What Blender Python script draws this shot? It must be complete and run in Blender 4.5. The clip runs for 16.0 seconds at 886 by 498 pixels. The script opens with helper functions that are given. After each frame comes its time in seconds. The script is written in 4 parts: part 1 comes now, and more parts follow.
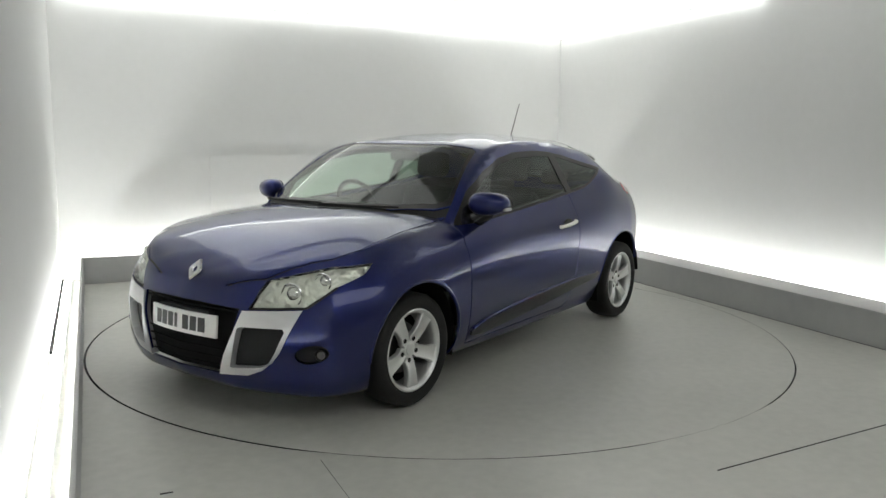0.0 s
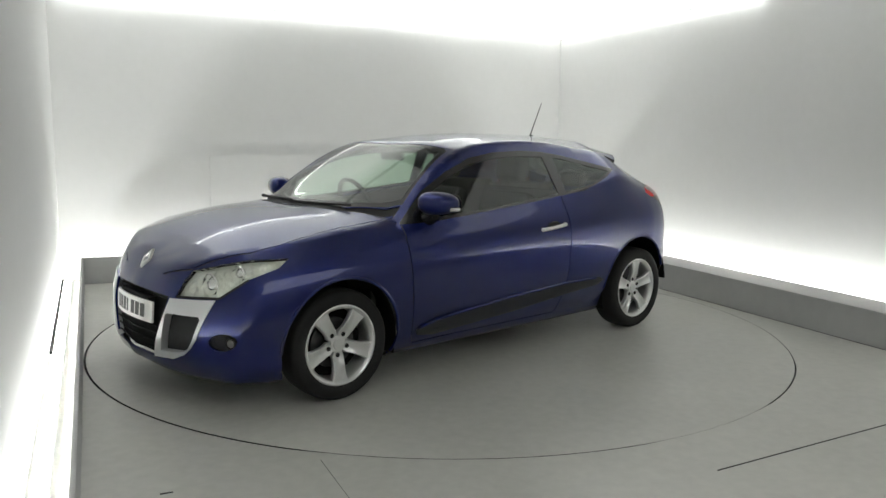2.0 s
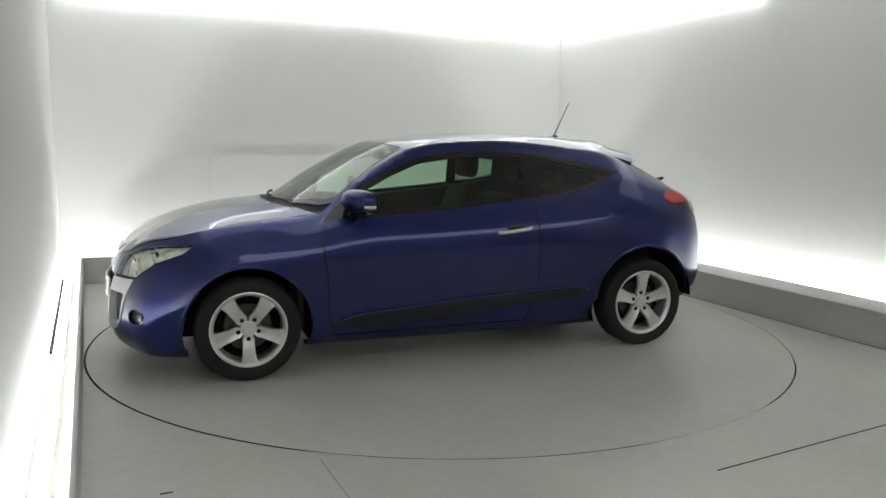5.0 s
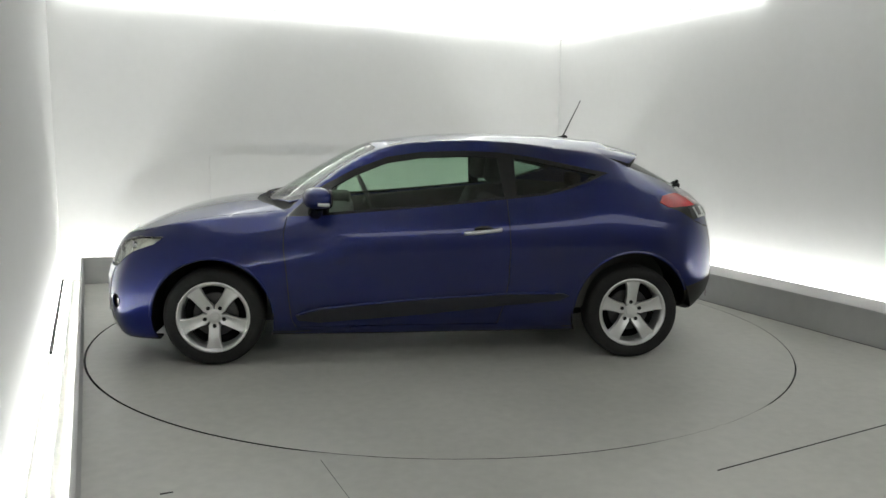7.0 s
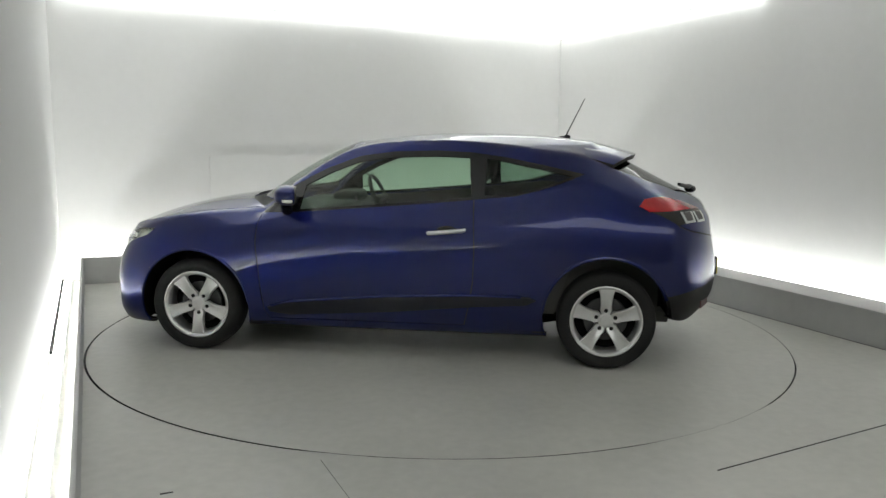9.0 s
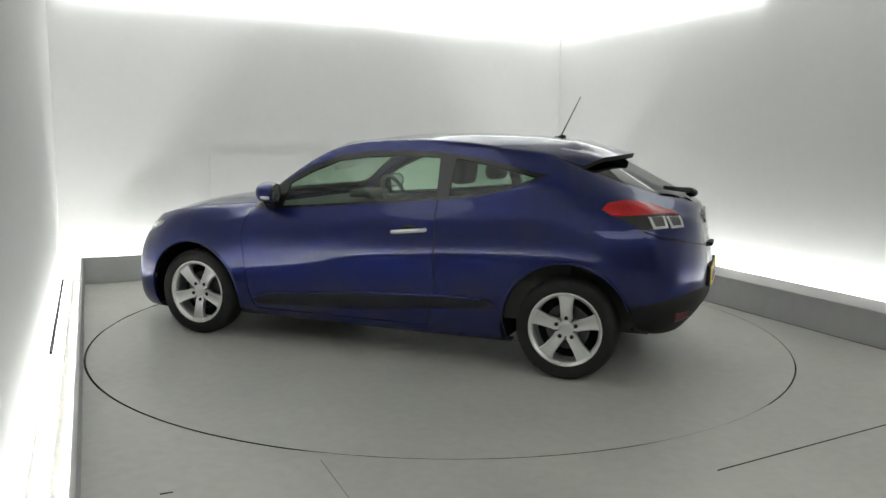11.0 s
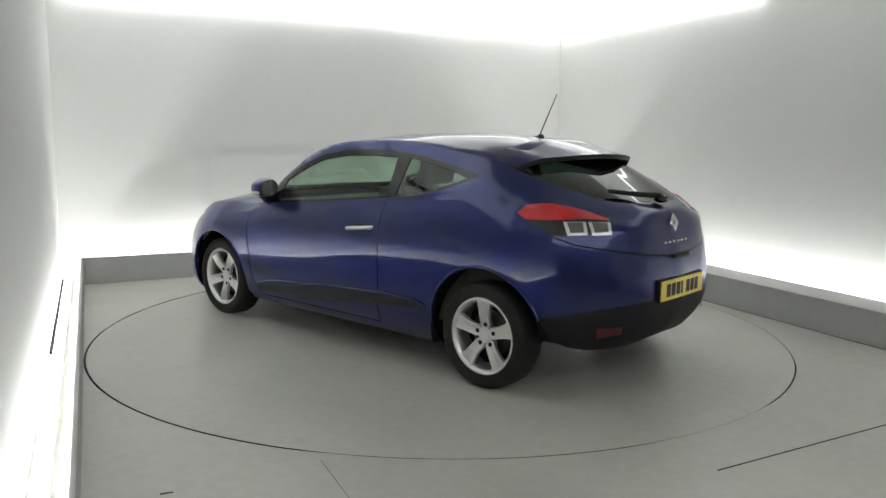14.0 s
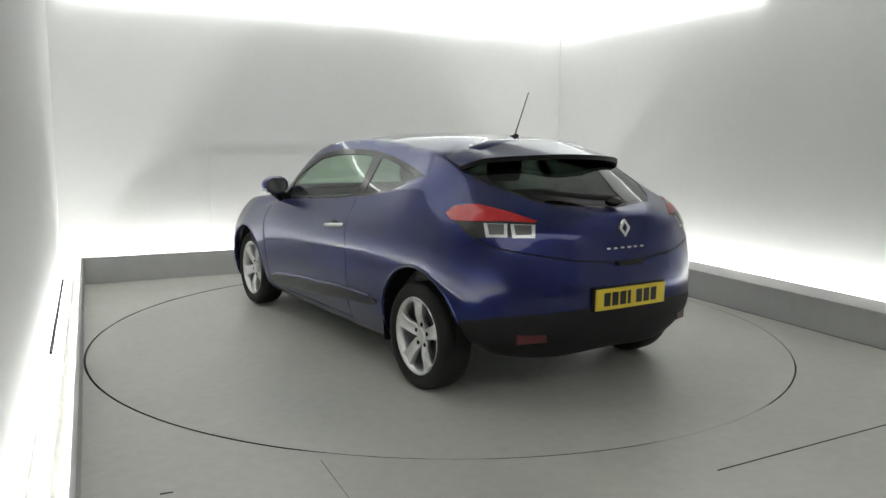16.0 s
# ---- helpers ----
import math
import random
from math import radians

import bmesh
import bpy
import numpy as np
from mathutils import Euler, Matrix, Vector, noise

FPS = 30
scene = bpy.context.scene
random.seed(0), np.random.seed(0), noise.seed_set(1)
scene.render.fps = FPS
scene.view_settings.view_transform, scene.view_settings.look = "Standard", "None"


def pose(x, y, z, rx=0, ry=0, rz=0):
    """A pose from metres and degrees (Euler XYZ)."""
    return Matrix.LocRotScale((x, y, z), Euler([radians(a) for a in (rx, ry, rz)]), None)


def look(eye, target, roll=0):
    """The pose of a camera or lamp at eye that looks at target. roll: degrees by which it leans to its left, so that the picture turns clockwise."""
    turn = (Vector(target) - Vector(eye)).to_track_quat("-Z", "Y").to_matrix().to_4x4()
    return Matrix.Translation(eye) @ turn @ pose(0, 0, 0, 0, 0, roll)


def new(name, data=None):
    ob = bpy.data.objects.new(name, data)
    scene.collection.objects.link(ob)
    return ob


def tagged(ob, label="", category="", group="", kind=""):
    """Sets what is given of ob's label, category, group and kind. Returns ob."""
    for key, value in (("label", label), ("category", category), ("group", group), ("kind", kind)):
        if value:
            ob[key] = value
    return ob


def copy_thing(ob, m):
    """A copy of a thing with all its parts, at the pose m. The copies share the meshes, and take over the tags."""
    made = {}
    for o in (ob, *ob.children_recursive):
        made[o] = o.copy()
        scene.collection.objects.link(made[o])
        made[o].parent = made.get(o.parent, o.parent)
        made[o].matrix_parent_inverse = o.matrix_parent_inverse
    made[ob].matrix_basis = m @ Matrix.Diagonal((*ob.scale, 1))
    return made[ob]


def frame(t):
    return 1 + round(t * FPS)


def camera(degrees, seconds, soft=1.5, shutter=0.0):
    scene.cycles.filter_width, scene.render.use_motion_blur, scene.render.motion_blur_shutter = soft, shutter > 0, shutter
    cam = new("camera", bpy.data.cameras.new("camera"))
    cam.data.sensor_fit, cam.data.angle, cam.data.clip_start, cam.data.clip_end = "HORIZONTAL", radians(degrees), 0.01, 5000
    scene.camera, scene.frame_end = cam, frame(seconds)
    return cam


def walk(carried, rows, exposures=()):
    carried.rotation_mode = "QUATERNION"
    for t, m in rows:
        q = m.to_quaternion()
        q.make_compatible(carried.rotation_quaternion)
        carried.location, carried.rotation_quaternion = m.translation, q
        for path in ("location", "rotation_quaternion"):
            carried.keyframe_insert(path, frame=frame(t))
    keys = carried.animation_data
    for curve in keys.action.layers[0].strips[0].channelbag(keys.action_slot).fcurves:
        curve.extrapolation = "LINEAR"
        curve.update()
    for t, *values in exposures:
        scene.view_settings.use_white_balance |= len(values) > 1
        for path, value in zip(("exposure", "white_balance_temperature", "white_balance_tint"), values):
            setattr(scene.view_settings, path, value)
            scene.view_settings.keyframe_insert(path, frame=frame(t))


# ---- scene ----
# The camera stands still on a stand at the open corner of the turntable bay.
cam = camera(59.507, 16.0, soft=1.5)
EYE = Vector((0.0, -5.692, 1.4085))
PITCH, YAW, ROLL = 8.218, 0.0815, 0.719
_way = Vector((math.sin(radians(YAW)) * math.cos(radians(PITCH)), math.cos(radians(YAW)) * math.cos(radians(PITCH)), -math.sin(radians(PITCH))))
CAM_POSE = look(EYE, EYE + _way, ROLL)
walk(cam, [(0.0, CAM_POSE), (16.0, CAM_POSE)], exposures=[(0.0, 0.0), (16.0, 0.0)])

# ---- light: a closed room with tubes behind the ledges and light boxes round the ceiling, the front one an added fill ----
world = bpy.data.worlds.new("world")
scene.world = world
world.use_nodes = True
world.node_tree.nodes["Background"].inputs[0].default_value = (0.8, 0.85, 0.9, 1)
world.node_tree.nodes["Background"].inputs[1].default_value = 0.02

TUBE_POWER = 88.0
BOX_POWER = 0.44
FRONT_FILL_POWER = 1.35
SLOT_POWER = 5.0


# ---- materials ----
def material(name, color, rough=0.5, metal=0.0, **more):
    m = bpy.data.materials.new(name)
    m.use_nodes = True
    b = m.node_tree.nodes["Principled BSDF"]
    b.inputs["Base Color"].default_value = (*color, 1)
    b.inputs["Roughness"].default_value = rough
    b.inputs["Metallic"].default_value = metal
    for key, value in more.items():
        b.inputs[key.replace("_", " ")].default_value = value
    return m


def link_noise(m, scale, low, high, socket="Base Color", detail=6.0, coarse=None, stretch=None):
    """Vary a socket of m between low and high by noise at one or two scales, in object space."""
    nt = m.node_tree
    b = nt.nodes["Principled BSDF"]
    co = nt.nodes.new("ShaderNodeTexCoord")
    out = co.outputs["Object"]
    if stretch:
        mp = nt.nodes.new("ShaderNodeMapping")
        mp.inputs["Scale"].default_value = stretch
        nt.links.new(out, mp.inputs["Vector"])
        out = mp.outputs["Vector"]
    n = nt.nodes.new("ShaderNodeTexNoise")
    n.inputs["Scale"].default_value = scale
    n.inputs["Detail"].default_value = detail
    nt.links.new(out, n.inputs["Vector"])
    fac = n.outputs["Fac"]
    if coarse:
        n2 = nt.nodes.new("ShaderNodeTexNoise")
        n2.inputs["Scale"].default_value = coarse
        n2.inputs["Detail"].default_value = 3.0
        nt.links.new(out, n2.inputs["Vector"])
        mix = nt.nodes.new("ShaderNodeMath")
        mix.operation = "MULTIPLY_ADD"
        mix.inputs[1].default_value = 0.4
        half = nt.nodes.new("ShaderNodeMath")
        half.operation = "MULTIPLY"
        half.inputs[1].default_value = 0.6
        nt.links.new(n2.outputs["Fac"], half.inputs[0])
        nt.links.new(fac, mix.inputs[0])
        nt.links.new(half.outputs[0], mix.inputs[2])
        fac = mix.outputs[0]
    ramp = nt.nodes.new("ShaderNodeMapRange")
    ramp.inputs["From Min"].default_value = 0.3
    ramp.inputs["From Max"].default_value = 0.7
    nt.links.new(fac, ramp.inputs["Value"])
    if socket == "Base Color":
        mx = nt.nodes.new("ShaderNodeMix")
        mx.data_type = "RGBA"
        mx.inputs["A"].default_value = (*low, 1)
        mx.inputs["B"].default_value = (*high, 1)
        nt.links.new(ramp.outputs[0], mx.inputs["Factor"])
        nt.links.new(mx.outputs["Result"], b.inputs["Base Color"])
    elif socket == "Bump":
        bump = nt.nodes.new("ShaderNodeBump")
        bump.inputs["Strength"].default_value = low
        bump.inputs["Distance"].default_value = high
        nt.links.new(fac, bump.inputs["Height"])
        nt.links.new(bump.outputs[0], b.inputs["Normal"])
    else:
        ramp.inputs["To Min"].default_value = low
        ramp.inputs["To Max"].default_value = high
        nt.links.new(ramp.outputs[0], b.inputs[socket])
    return m


def glowing(name, color, strength):
    m = material(name, color, 0.6)
    b = m.node_tree.nodes["Principled BSDF"]
    b.inputs["Emission Color"].default_value = (*color, 1)
    b.inputs["Emission Strength"].default_value = strength
    return m


wall_paint = material("white wall paint", (0.6, 0.6, 0.59), 0.75)
link_noise(wall_paint, 14.0, (0.59, 0.59, 0.58), (0.62, 0.62, 0.61), coarse=0.7)
link_noise(wall_paint, 180.0, 0.08, 0.002, "Bump")
# grey of the unseen front wall, set for its reflections in glass and car paint
front_wall_tone = material("unseen front wall reflection grey", (0.32, 0.32, 0.32), 0.8)
link_noise(front_wall_tone, 12.0, (0.30, 0.30, 0.30), (0.35, 0.35, 0.345), coarse=0.8)
ledge_paint = material("grey ledge paint", (0.46, 0.46, 0.46), 0.6)
link_noise(ledge_paint, 9.0, (0.42, 0.42, 0.42), (0.50, 0.50, 0.49), coarse=1.2)
floor_paint = material("grey floor paint", (0.30, 0.31, 0.29), 0.35)
link_noise(floor_paint, 16.0, (0.435, 0.435, 0.40), (0.565, 0.557, 0.513), coarse=0.9)
link_noise(floor_paint, 1.1, 0.30, 0.38, "Roughness", detail=1.0)
link_noise(floor_paint, 220.0, 0.06, 0.002, "Bump")
ceiling_paint = material("ceiling paint", (0.62, 0.62, 0.61), 0.8)
link_noise(ceiling_paint, 8.0, (0.6, 0.6, 0.59), (0.65, 0.65, 0.64), coarse=0.8)
gap_black = material("dark joint", (0.02, 0.02, 0.02), 0.9)
tube_glow = glowing("tube light", (0.98, 1.0, 0.98), TUBE_POWER)
slot_glow = glowing("ceiling slot light", (0.98, 1.0, 0.98), SLOT_POWER)
front_fill_glow = glowing("added front fill light", (0.98, 1.0, 0.98), FRONT_FILL_POWER)
box_glow = glowing("light box", (0.98, 1.0, 0.98), BOX_POWER)

car_paint = material("dark blue metallic paint", (0.006, 0.012, 0.100), 0.32, 0.8, Coat_Weight=1.0, Coat_Roughness=0.006, Coat_IOR=1.5, Specular_IOR_Level=0.15)
link_noise(car_paint, 900.0, (0.005, 0.0105, 0.088), (0.0075, 0.0145, 0.116), detail=2.0)
black_plastic = material("black grained plastic", (0.012, 0.012, 0.013), 0.6, Specular_IOR_Level=0.25)
link_noise(black_plastic, 400.0, 0.15, 0.001, "Bump")
moulding_black = material("satin black moulding", (0.005, 0.006, 0.014), 0.3)
link_noise(moulding_black, 300.0, 0.26, 0.34, "Roughness")
gloss_black = material("gloss black plastic", (0.008, 0.008, 0.009), 0.12)
rubber = material("tyre rubber", (0.014, 0.014, 0.014), 0.7, Specular_IOR_Level=0.3)
link_noise(rubber, 60.0, (0.010, 0.010, 0.010), (0.018, 0.018, 0.017), coarse=8.0)
alloy = material("silver alloy", (0.72, 0.72, 0.71), 0.33, 0.75)
link_noise(alloy, 40.0, 0.28, 0.38, "Roughness")
silver_trim = material("satin silver trim", (0.72, 0.72, 0.73), 0.3, 0.6)
chrome = material("chrome", (0.85, 0.85, 0.86), 0.08, 1.0)
housing_black = material("black wheel housing", (0.008, 0.008, 0.008), 0.9, Specular_IOR_Level=0.1)
steel_dark = material("brake steel", (0.10, 0.10, 0.10), 0.45, 0.9)
cabin_dark = material("charcoal cabin trim", (0.055, 0.055, 0.05), 0.7)
seat_cloth = material("charcoal seat cloth", (0.025, 0.025, 0.024), 0.9)
link_noise(seat_cloth, 300.0, 0.3, 0.002, "Bump")


def pane(name, tint, gloss=0.08):
    """Thin glass: clear tinted sheet with a mirror-like sheen."""
    m = bpy.data.materials.new(name)
    m.use_nodes = True
    nt = m.node_tree
    nt.nodes.remove(nt.nodes["Principled BSDF"])
    clear = nt.nodes.new("ShaderNodeBsdfTransparent")
    clear.inputs[0].default_value = (*tint, 1)
    shine = nt.nodes.new("ShaderNodeBsdfGlossy")
    shine.inputs["Roughness"].default_value = 0.02
    facing = nt.nodes.new("ShaderNodeLayerWeight")
    facing.inputs["Blend"].default_value = 0.5
    steep = nt.nodes.new("ShaderNodeMath")
    steep.operation = "POWER"
    steep.inputs[1].default_value = 4.0
    nt.links.new(facing.outputs["Facing"], steep.inputs[0])
    fres = nt.nodes.new("ShaderNodeMath")
    fres.operation = "MULTIPLY_ADD"
    fres.inputs[1].default_value = 0.85
    fres.inputs[2].default_value = gloss
    nt.links.new(steep.outputs[0], fres.inputs[0])
    mix = nt.nodes.new("ShaderNodeMixShader")
    nt.links.new(fres.outputs[0], mix.inputs[0])
    nt.links.new(clear.outputs[0], mix.inputs[1])
    nt.links.new(shine.outputs[0], mix.inputs[2])
    nt.links.new(mix.outputs[0], nt.nodes["Material Output"].inputs[0])
    return m


car_glass = pane("green tinted car glass", (0.60, 0.74, 0.63), 0.055)
screen_glass = pane("windscreen glass", (0.60, 0.72, 0.62), 0.10)
dark_glass = pane("dark tinted glass", (0.055, 0.065, 0.06), 0.035)
quarter_glass = pane("deep green side glass", (0.34, 0.46, 0.38), 0.05)
lens_glass = pane("clear lamp lens", (0.95, 0.96, 0.93), 0.05)
reflector = material("silvered reflector", (0.92, 0.94, 0.87), 0.12, 0.4)
link_noise(reflector, 24.0, 0.9, 0.03, "Bump", detail=1.0)
red_lens = material("red lamp lens", (0.52, 0.008, 0.012), 0.2, Coat_Weight=0.8)
link_noise(red_lens, 22.0, (0.42, 0.006, 0.010), (0.62, 0.012, 0.018), coarse=9.0)
dark_red = material("dark red reflector", (0.07, 0.003, 0.006), 0.3)
white_lens = material("white lamp frame", (0.72, 0.73, 0.73), 0.15, 0.3)
grey_lens = material("grey lamp lens", (0.16, 0.15, 0.15), 0.15, 0.4)
smoke_lens = material("dark lamp base", (0.03, 0.03, 0.03), 0.12, 0.1)
link_noise(smoke_lens, 30.0, 0.12, 0.01, "Bump", detail=1.0)
plate_white = material("white plate", (0.78, 0.78, 0.76), 0.35)
plate_yellow = material("yellow plate", (0.72, 0.55, 0.05), 0.35)
plate_ink = material("black plate ink", (0.015, 0.015, 0.015), 0.5)
# ---- mesh helpers ----
def mesh_object(name, verts, faces, mat, parent=None, label="", normals=None, smooth=True):
    me = bpy.data.meshes.new(name)
    me.from_pydata([tuple(v) for v in verts], [], [tuple(f) for f in faces])
    me.materials.append(mat)
    me.update()
    if smooth:
        me.shade_smooth()
    if normals is not None:
        me.normals_split_custom_set_from_vertices([tuple(n) for n in normals])
    ob = new(name, me)
    if parent is not None:
        ob.parent = parent
    if label:
        tagged(ob, label)
    return ob


def part(name, bm, mat, parent=None, label="", smooth=False):
    me = bpy.data.meshes.new(name)
    bm.normal_update()
    bm.to_mesh(me)
    bm.free()
    me.materials.append(mat)
    if smooth:
        me.shade_smooth()
        me.set_sharp_from_angle(angle=radians(38))
    ob = new(name, me)
    if parent is not None:
        ob.parent = parent
    if label:
        tagged(ob, label)
    return ob


def box_bm(x0, y0, z0, x1, y1, z1, bevel=0.0, segments=2, bm=None):
    bm = bm or bmesh.new()
    r = bmesh.ops.create_cube(bm, size=1.0, matrix=Matrix.Translation(((x0 + x1) / 2, (y0 + y1) / 2, (z0 + z1) / 2)) @ Matrix.Diagonal((x1 - x0, y1 - y0, z1 - z0, 1)))
    if bevel:
        es = list({e for v in r["verts"] for e in v.link_edges})
        bmesh.ops.bevel(bm, geom=es, offset=bevel, segments=segments, affect="EDGES", profile=0.5)
    return bm


def prism_bm(points, z0, z1, bm=None):
    """Upright prism over a plan outline."""
    bm = bm or bmesh.new()
    lo = [bm.verts.new((x, y, z0)) for x, y in points]
    hi = [bm.verts.new((x, y, z1)) for x, y in points]
    n = len(points)
    bm.faces.new(hi)
    bm.faces.new(lo[::-1])
    for i in range(n):
        bm.faces.new((lo[i], lo[(i + 1) % n], hi[(i + 1) % n], hi[i]))
    bmesh.ops.recalc_face_normals(bm, faces=bm.faces)
    return bm


def tube_bm(path, r, n=8, bm=None, taper=None):
    """A round bar along a path of points."""
    bm = bm or bmesh.new()
    pts = [Vector(q) for q in path]
    rings = []
    for i, q in enumerate(pts):
        d = (pts[min(i + 1, len(pts) - 1)] - pts[max(i - 1, 0)]).normalized()
        a = d.orthogonal().normalized() if i == 0 else (rings_a - rings_a.dot(d) * d).normalized()
        rings_a = a
        b = d.cross(a)
        rr = r if taper is None else r + (taper - r) * i / (len(pts) - 1)
        rings.append([bm.verts.new(q + rr * (math.cos(2 * math.pi * k / n) * a + math.sin(2 * math.pi * k / n) * b)) for k in range(n)])
    for u, v in zip(rings, rings[1:]):
        for k in range(n):
            bm.faces.new((u[k], u[(k + 1) % n], v[(k + 1) % n], v[k]))
    bm.faces.new(rings[0][::-1])
    bm.faces.new(rings[-1])
    return bm


# ---- the bay: plan lines of the ledges' inner faces ----
A = Vector((-3.34, 1.44))            # back left ledge corner
C = Vector((1.076, 3.847))              # back right ledge corner
DL = Vector((0.4135, -0.9105)).normalized()   # left ledge runs forward
DR = Vector((0.412, -0.911)).normalized()   # right ledge runs forward
DB = (C - A).normalized()
NL, NB, NR = Vector((DL.y, -DL.x)), Vector((-DB.y, DB.x)), Vector((-DR.y, DR.x))
GL, GB, GR = 0.20, 0.30, 0.60         # light gaps behind the ledges
LEN = 8.2
CEIL = 2.68


def meet(p, d, q, e):
    k = ((q - p).x * e.y - (q - p).y * e.x) / (d.x * e.y - d.y * e.x)
    return p + k * d


WA = meet(A + NL * GL, DL, A + NB * GB, DB)
WC = meet(C + NR * GR, DR, C + NB * GB, DB)
WL, WR = WA + DL * (LEN + 0.6), WC + DR * (LEN + 2.2)


def wall(name, p, q, thick, z0, z1, mat, n):
    bm = prism_bm([p, q, q + n * thick, p + n * thick], z0, z1)
    return tagged(part(name, bm, mat), kind="structure")


wall("wall_left", WA - DB * 0.0, WL, 0.12, -0.02, CEIL + 0.4, wall_paint, NL)
wall("wall_back", WA - DB * 0.2, WC + DB * 0.2, 0.12, -0.02, CEIL + 0.4, wall_paint, NB)
wall("wall_right", WC, WR, 0.12, -0.02, CEIL + 0.4, wall_paint, NR)
DF = (WR - WL).normalized()
# added wall behind the camera; its grey tones down what the car reflects
wall("wall_front_unseen", WL - DF * 0.2, WR + DF * 0.2, 0.12, -0.02, CEIL + 0.4, front_wall_tone, Vector((DF.y, -DF.x)))


def ledge(name, p, q, n, mitre0, mitre1):
    """Low kerb in front of the light gap: 0.25 m high, 0.02 m thick."""
    bm = prism_bm([p, q, q + mitre1, p + mitre0], 0.0, 0.25)
    bmesh.ops.bevel(bm, geom=[e for e in bm.edges if all(v.co.z > 0.2 for v in e.verts)], offset=0.004, segments=2, affect="EDGES")
    return tagged(part(name, bm, ledge_paint), kind="structure")


T = 0.02
TR = 0.36             # the right ledge is a deep shelf
MA = meet(A + NL * T, DL, A + NB * T, DB) - A
MCR = meet(C + NR * TR, DR, C + NB * T, DB) - C
ledge("ledge_left", A, A + DL * LEN, NL, MA, NL * T)
ledge("ledge_back", A, C, NB, MA, NB * T)
ledge("ledge_right", C, C + DR * LEN, NR, MCR, NR * TR)

# floor with a round opening for the turntable
R_TABLE = 2.432
tagged(part("floor", prism_bm([(-9, -11), (9, -11), (9, 7), (-9, 7)], -0.3, -0.03), gap_black), kind="structure", label="dark pit floor under the painted slab")


# width of the gap round the disc by bearing in degrees: dirt fills it on some stretches
GAP = [(-180, .011), (-158, .013), (-106, .013), (-102, .004), (-97, .006), (-68, .006), (-63, .0012), (-46, .0012), (-42, .008), (-24, .010), (-16, .004), (60, .005), (100, .012), (150, .018), (180, .013)]


def gap_width(deg):
    return float(np.interp(deg, [g[0] for g in GAP], [g[1] for g in GAP]))


def ring_floor():
    bm = bmesh.new()
    n = 256
    edge = bmesh.new()
    inner, lip, low, outer = [], [], [], []
    for k in range(n):
        a = 2 * math.pi * k / n
        c, s = math.cos(a), math.sin(a)
        r = R_TABLE + gap_width((math.degrees(a) + 180) % 360 - 180)
        inner.append(bm.verts.new((r * c, r * s, 0)))
        lip.append(edge.verts.new((r * c, r * s, 0)))
        low.append(edge.verts.new((r * c, r * s, -0.03)))
        m = 11.0 / max(abs(c), abs(s))
        outer.append(bm.verts.new((m * c, m * s, 0)))
    for k in range(n):
        j = (k + 1) % n
        bm.faces.new((inner[k], outer[k], outer[j], inner[j]))
        edge.faces.new((low[k], lip[k], lip[j], low[j]))
    slab = tagged(part("floor_slab", bm, floor_paint, label="grey painted concrete floor round a turntable"), kind="structure")
    part("slab_edge", edge, gap_black, slab)
    return slab


ring_floor()

ceiling_bm = prism_bm([WL - NL * 0.0, WR, WC, WA][::-1], CEIL + 0.06, CEIL + 0.3)
tagged(part("ceiling", ceiling_bm, ceiling_paint), kind="structure")


def along(p, q, n, u0, u1, z0, z1):
    """A flat bar beside the wall line p to q, from u0 to u1 off the wall."""
    return prism_bm([p - n * u0, q - n * u0, q - n * u1, p - n * u1], z0, z1)


def ceiling_box(p, q, n, w, glow=box_glow):
    """A long light box under the ceiling, along a wall."""
    e = tagged(new("ceiling_light_box"), "long white light box along the wall under the ceiling", "ceiling light", "perimeter light boxes")
    d = (q - p).normalized() * 0.02
    part("housing", along(p, q, n, 0.004, w, CEIL + 0.012, CEIL + 0.06), ceiling_paint, e)
    part("diffuser", along(p + d, q - d, n, 0.019, w - 0.015, CEIL, CEIL + 0.012), glow, e)


def slot_light(p, q, n):
    """A slim bright batten close to the wall that washes its upper edge."""
    e = tagged(new("wall_washer"), "slim bright batten light under the ceiling beside the wall", "ceiling light", "wall washers")
    part("housing", along(p, q, n, 0.012, 0.08, CEIL - 0.012, CEIL - 0.002), ceiling_paint, e)
    part("diffuser", along(p, q, n, 0.015, 0.075, CEIL - 0.024, CEIL - 0.013), slot_glow, e)


W_BOX, W_BACK = 2.1, 2.4   # widths of the side and back light boxes
NF = Vector((DF.y, -DF.x))
ceiling_box(WA + DL * (W_BACK + 0.03), WA + DL * 4.3, NL, W_BOX)
ceiling_box(WA + DB * 0.05, WC - DB * 0.05, NB, W_BACK)
ceiling_box(WC + DR * (W_BACK + 0.03), WC + DR * 6.0, NR, 1.0)
# unseen box behind the camera, added to brighten the near floor and the flank
ceiling_box(WL + DF * 0.1, WR - DF * 0.1, NF, W_BOX, front_fill_glow)
slot_light(WA + DB * 0.05, WC - DB * 0.02, NB)
slot_light(WC + DR * 0.17, WC + DR * 3.3, NR)


def tube_light(p, q):
    e = tagged(new("trough_light"), "fluorescent tube lying in the gap behind the ledge", "tube light", "trough lights")
    d = (q - p).normalized()
    n = Vector((-d.y, d.x))
    part("batten", prism_bm([p + n * 0.03, q + n * 0.03, q - n * 0.03, p - n * 0.03], 0.0, 0.05), wall_paint, e)
    part("tube", tube_bm([(p.x, p.y, 0.08), (q.x, q.y, 0.08)], 0.014, 8), tube_glow, e, smooth=True)


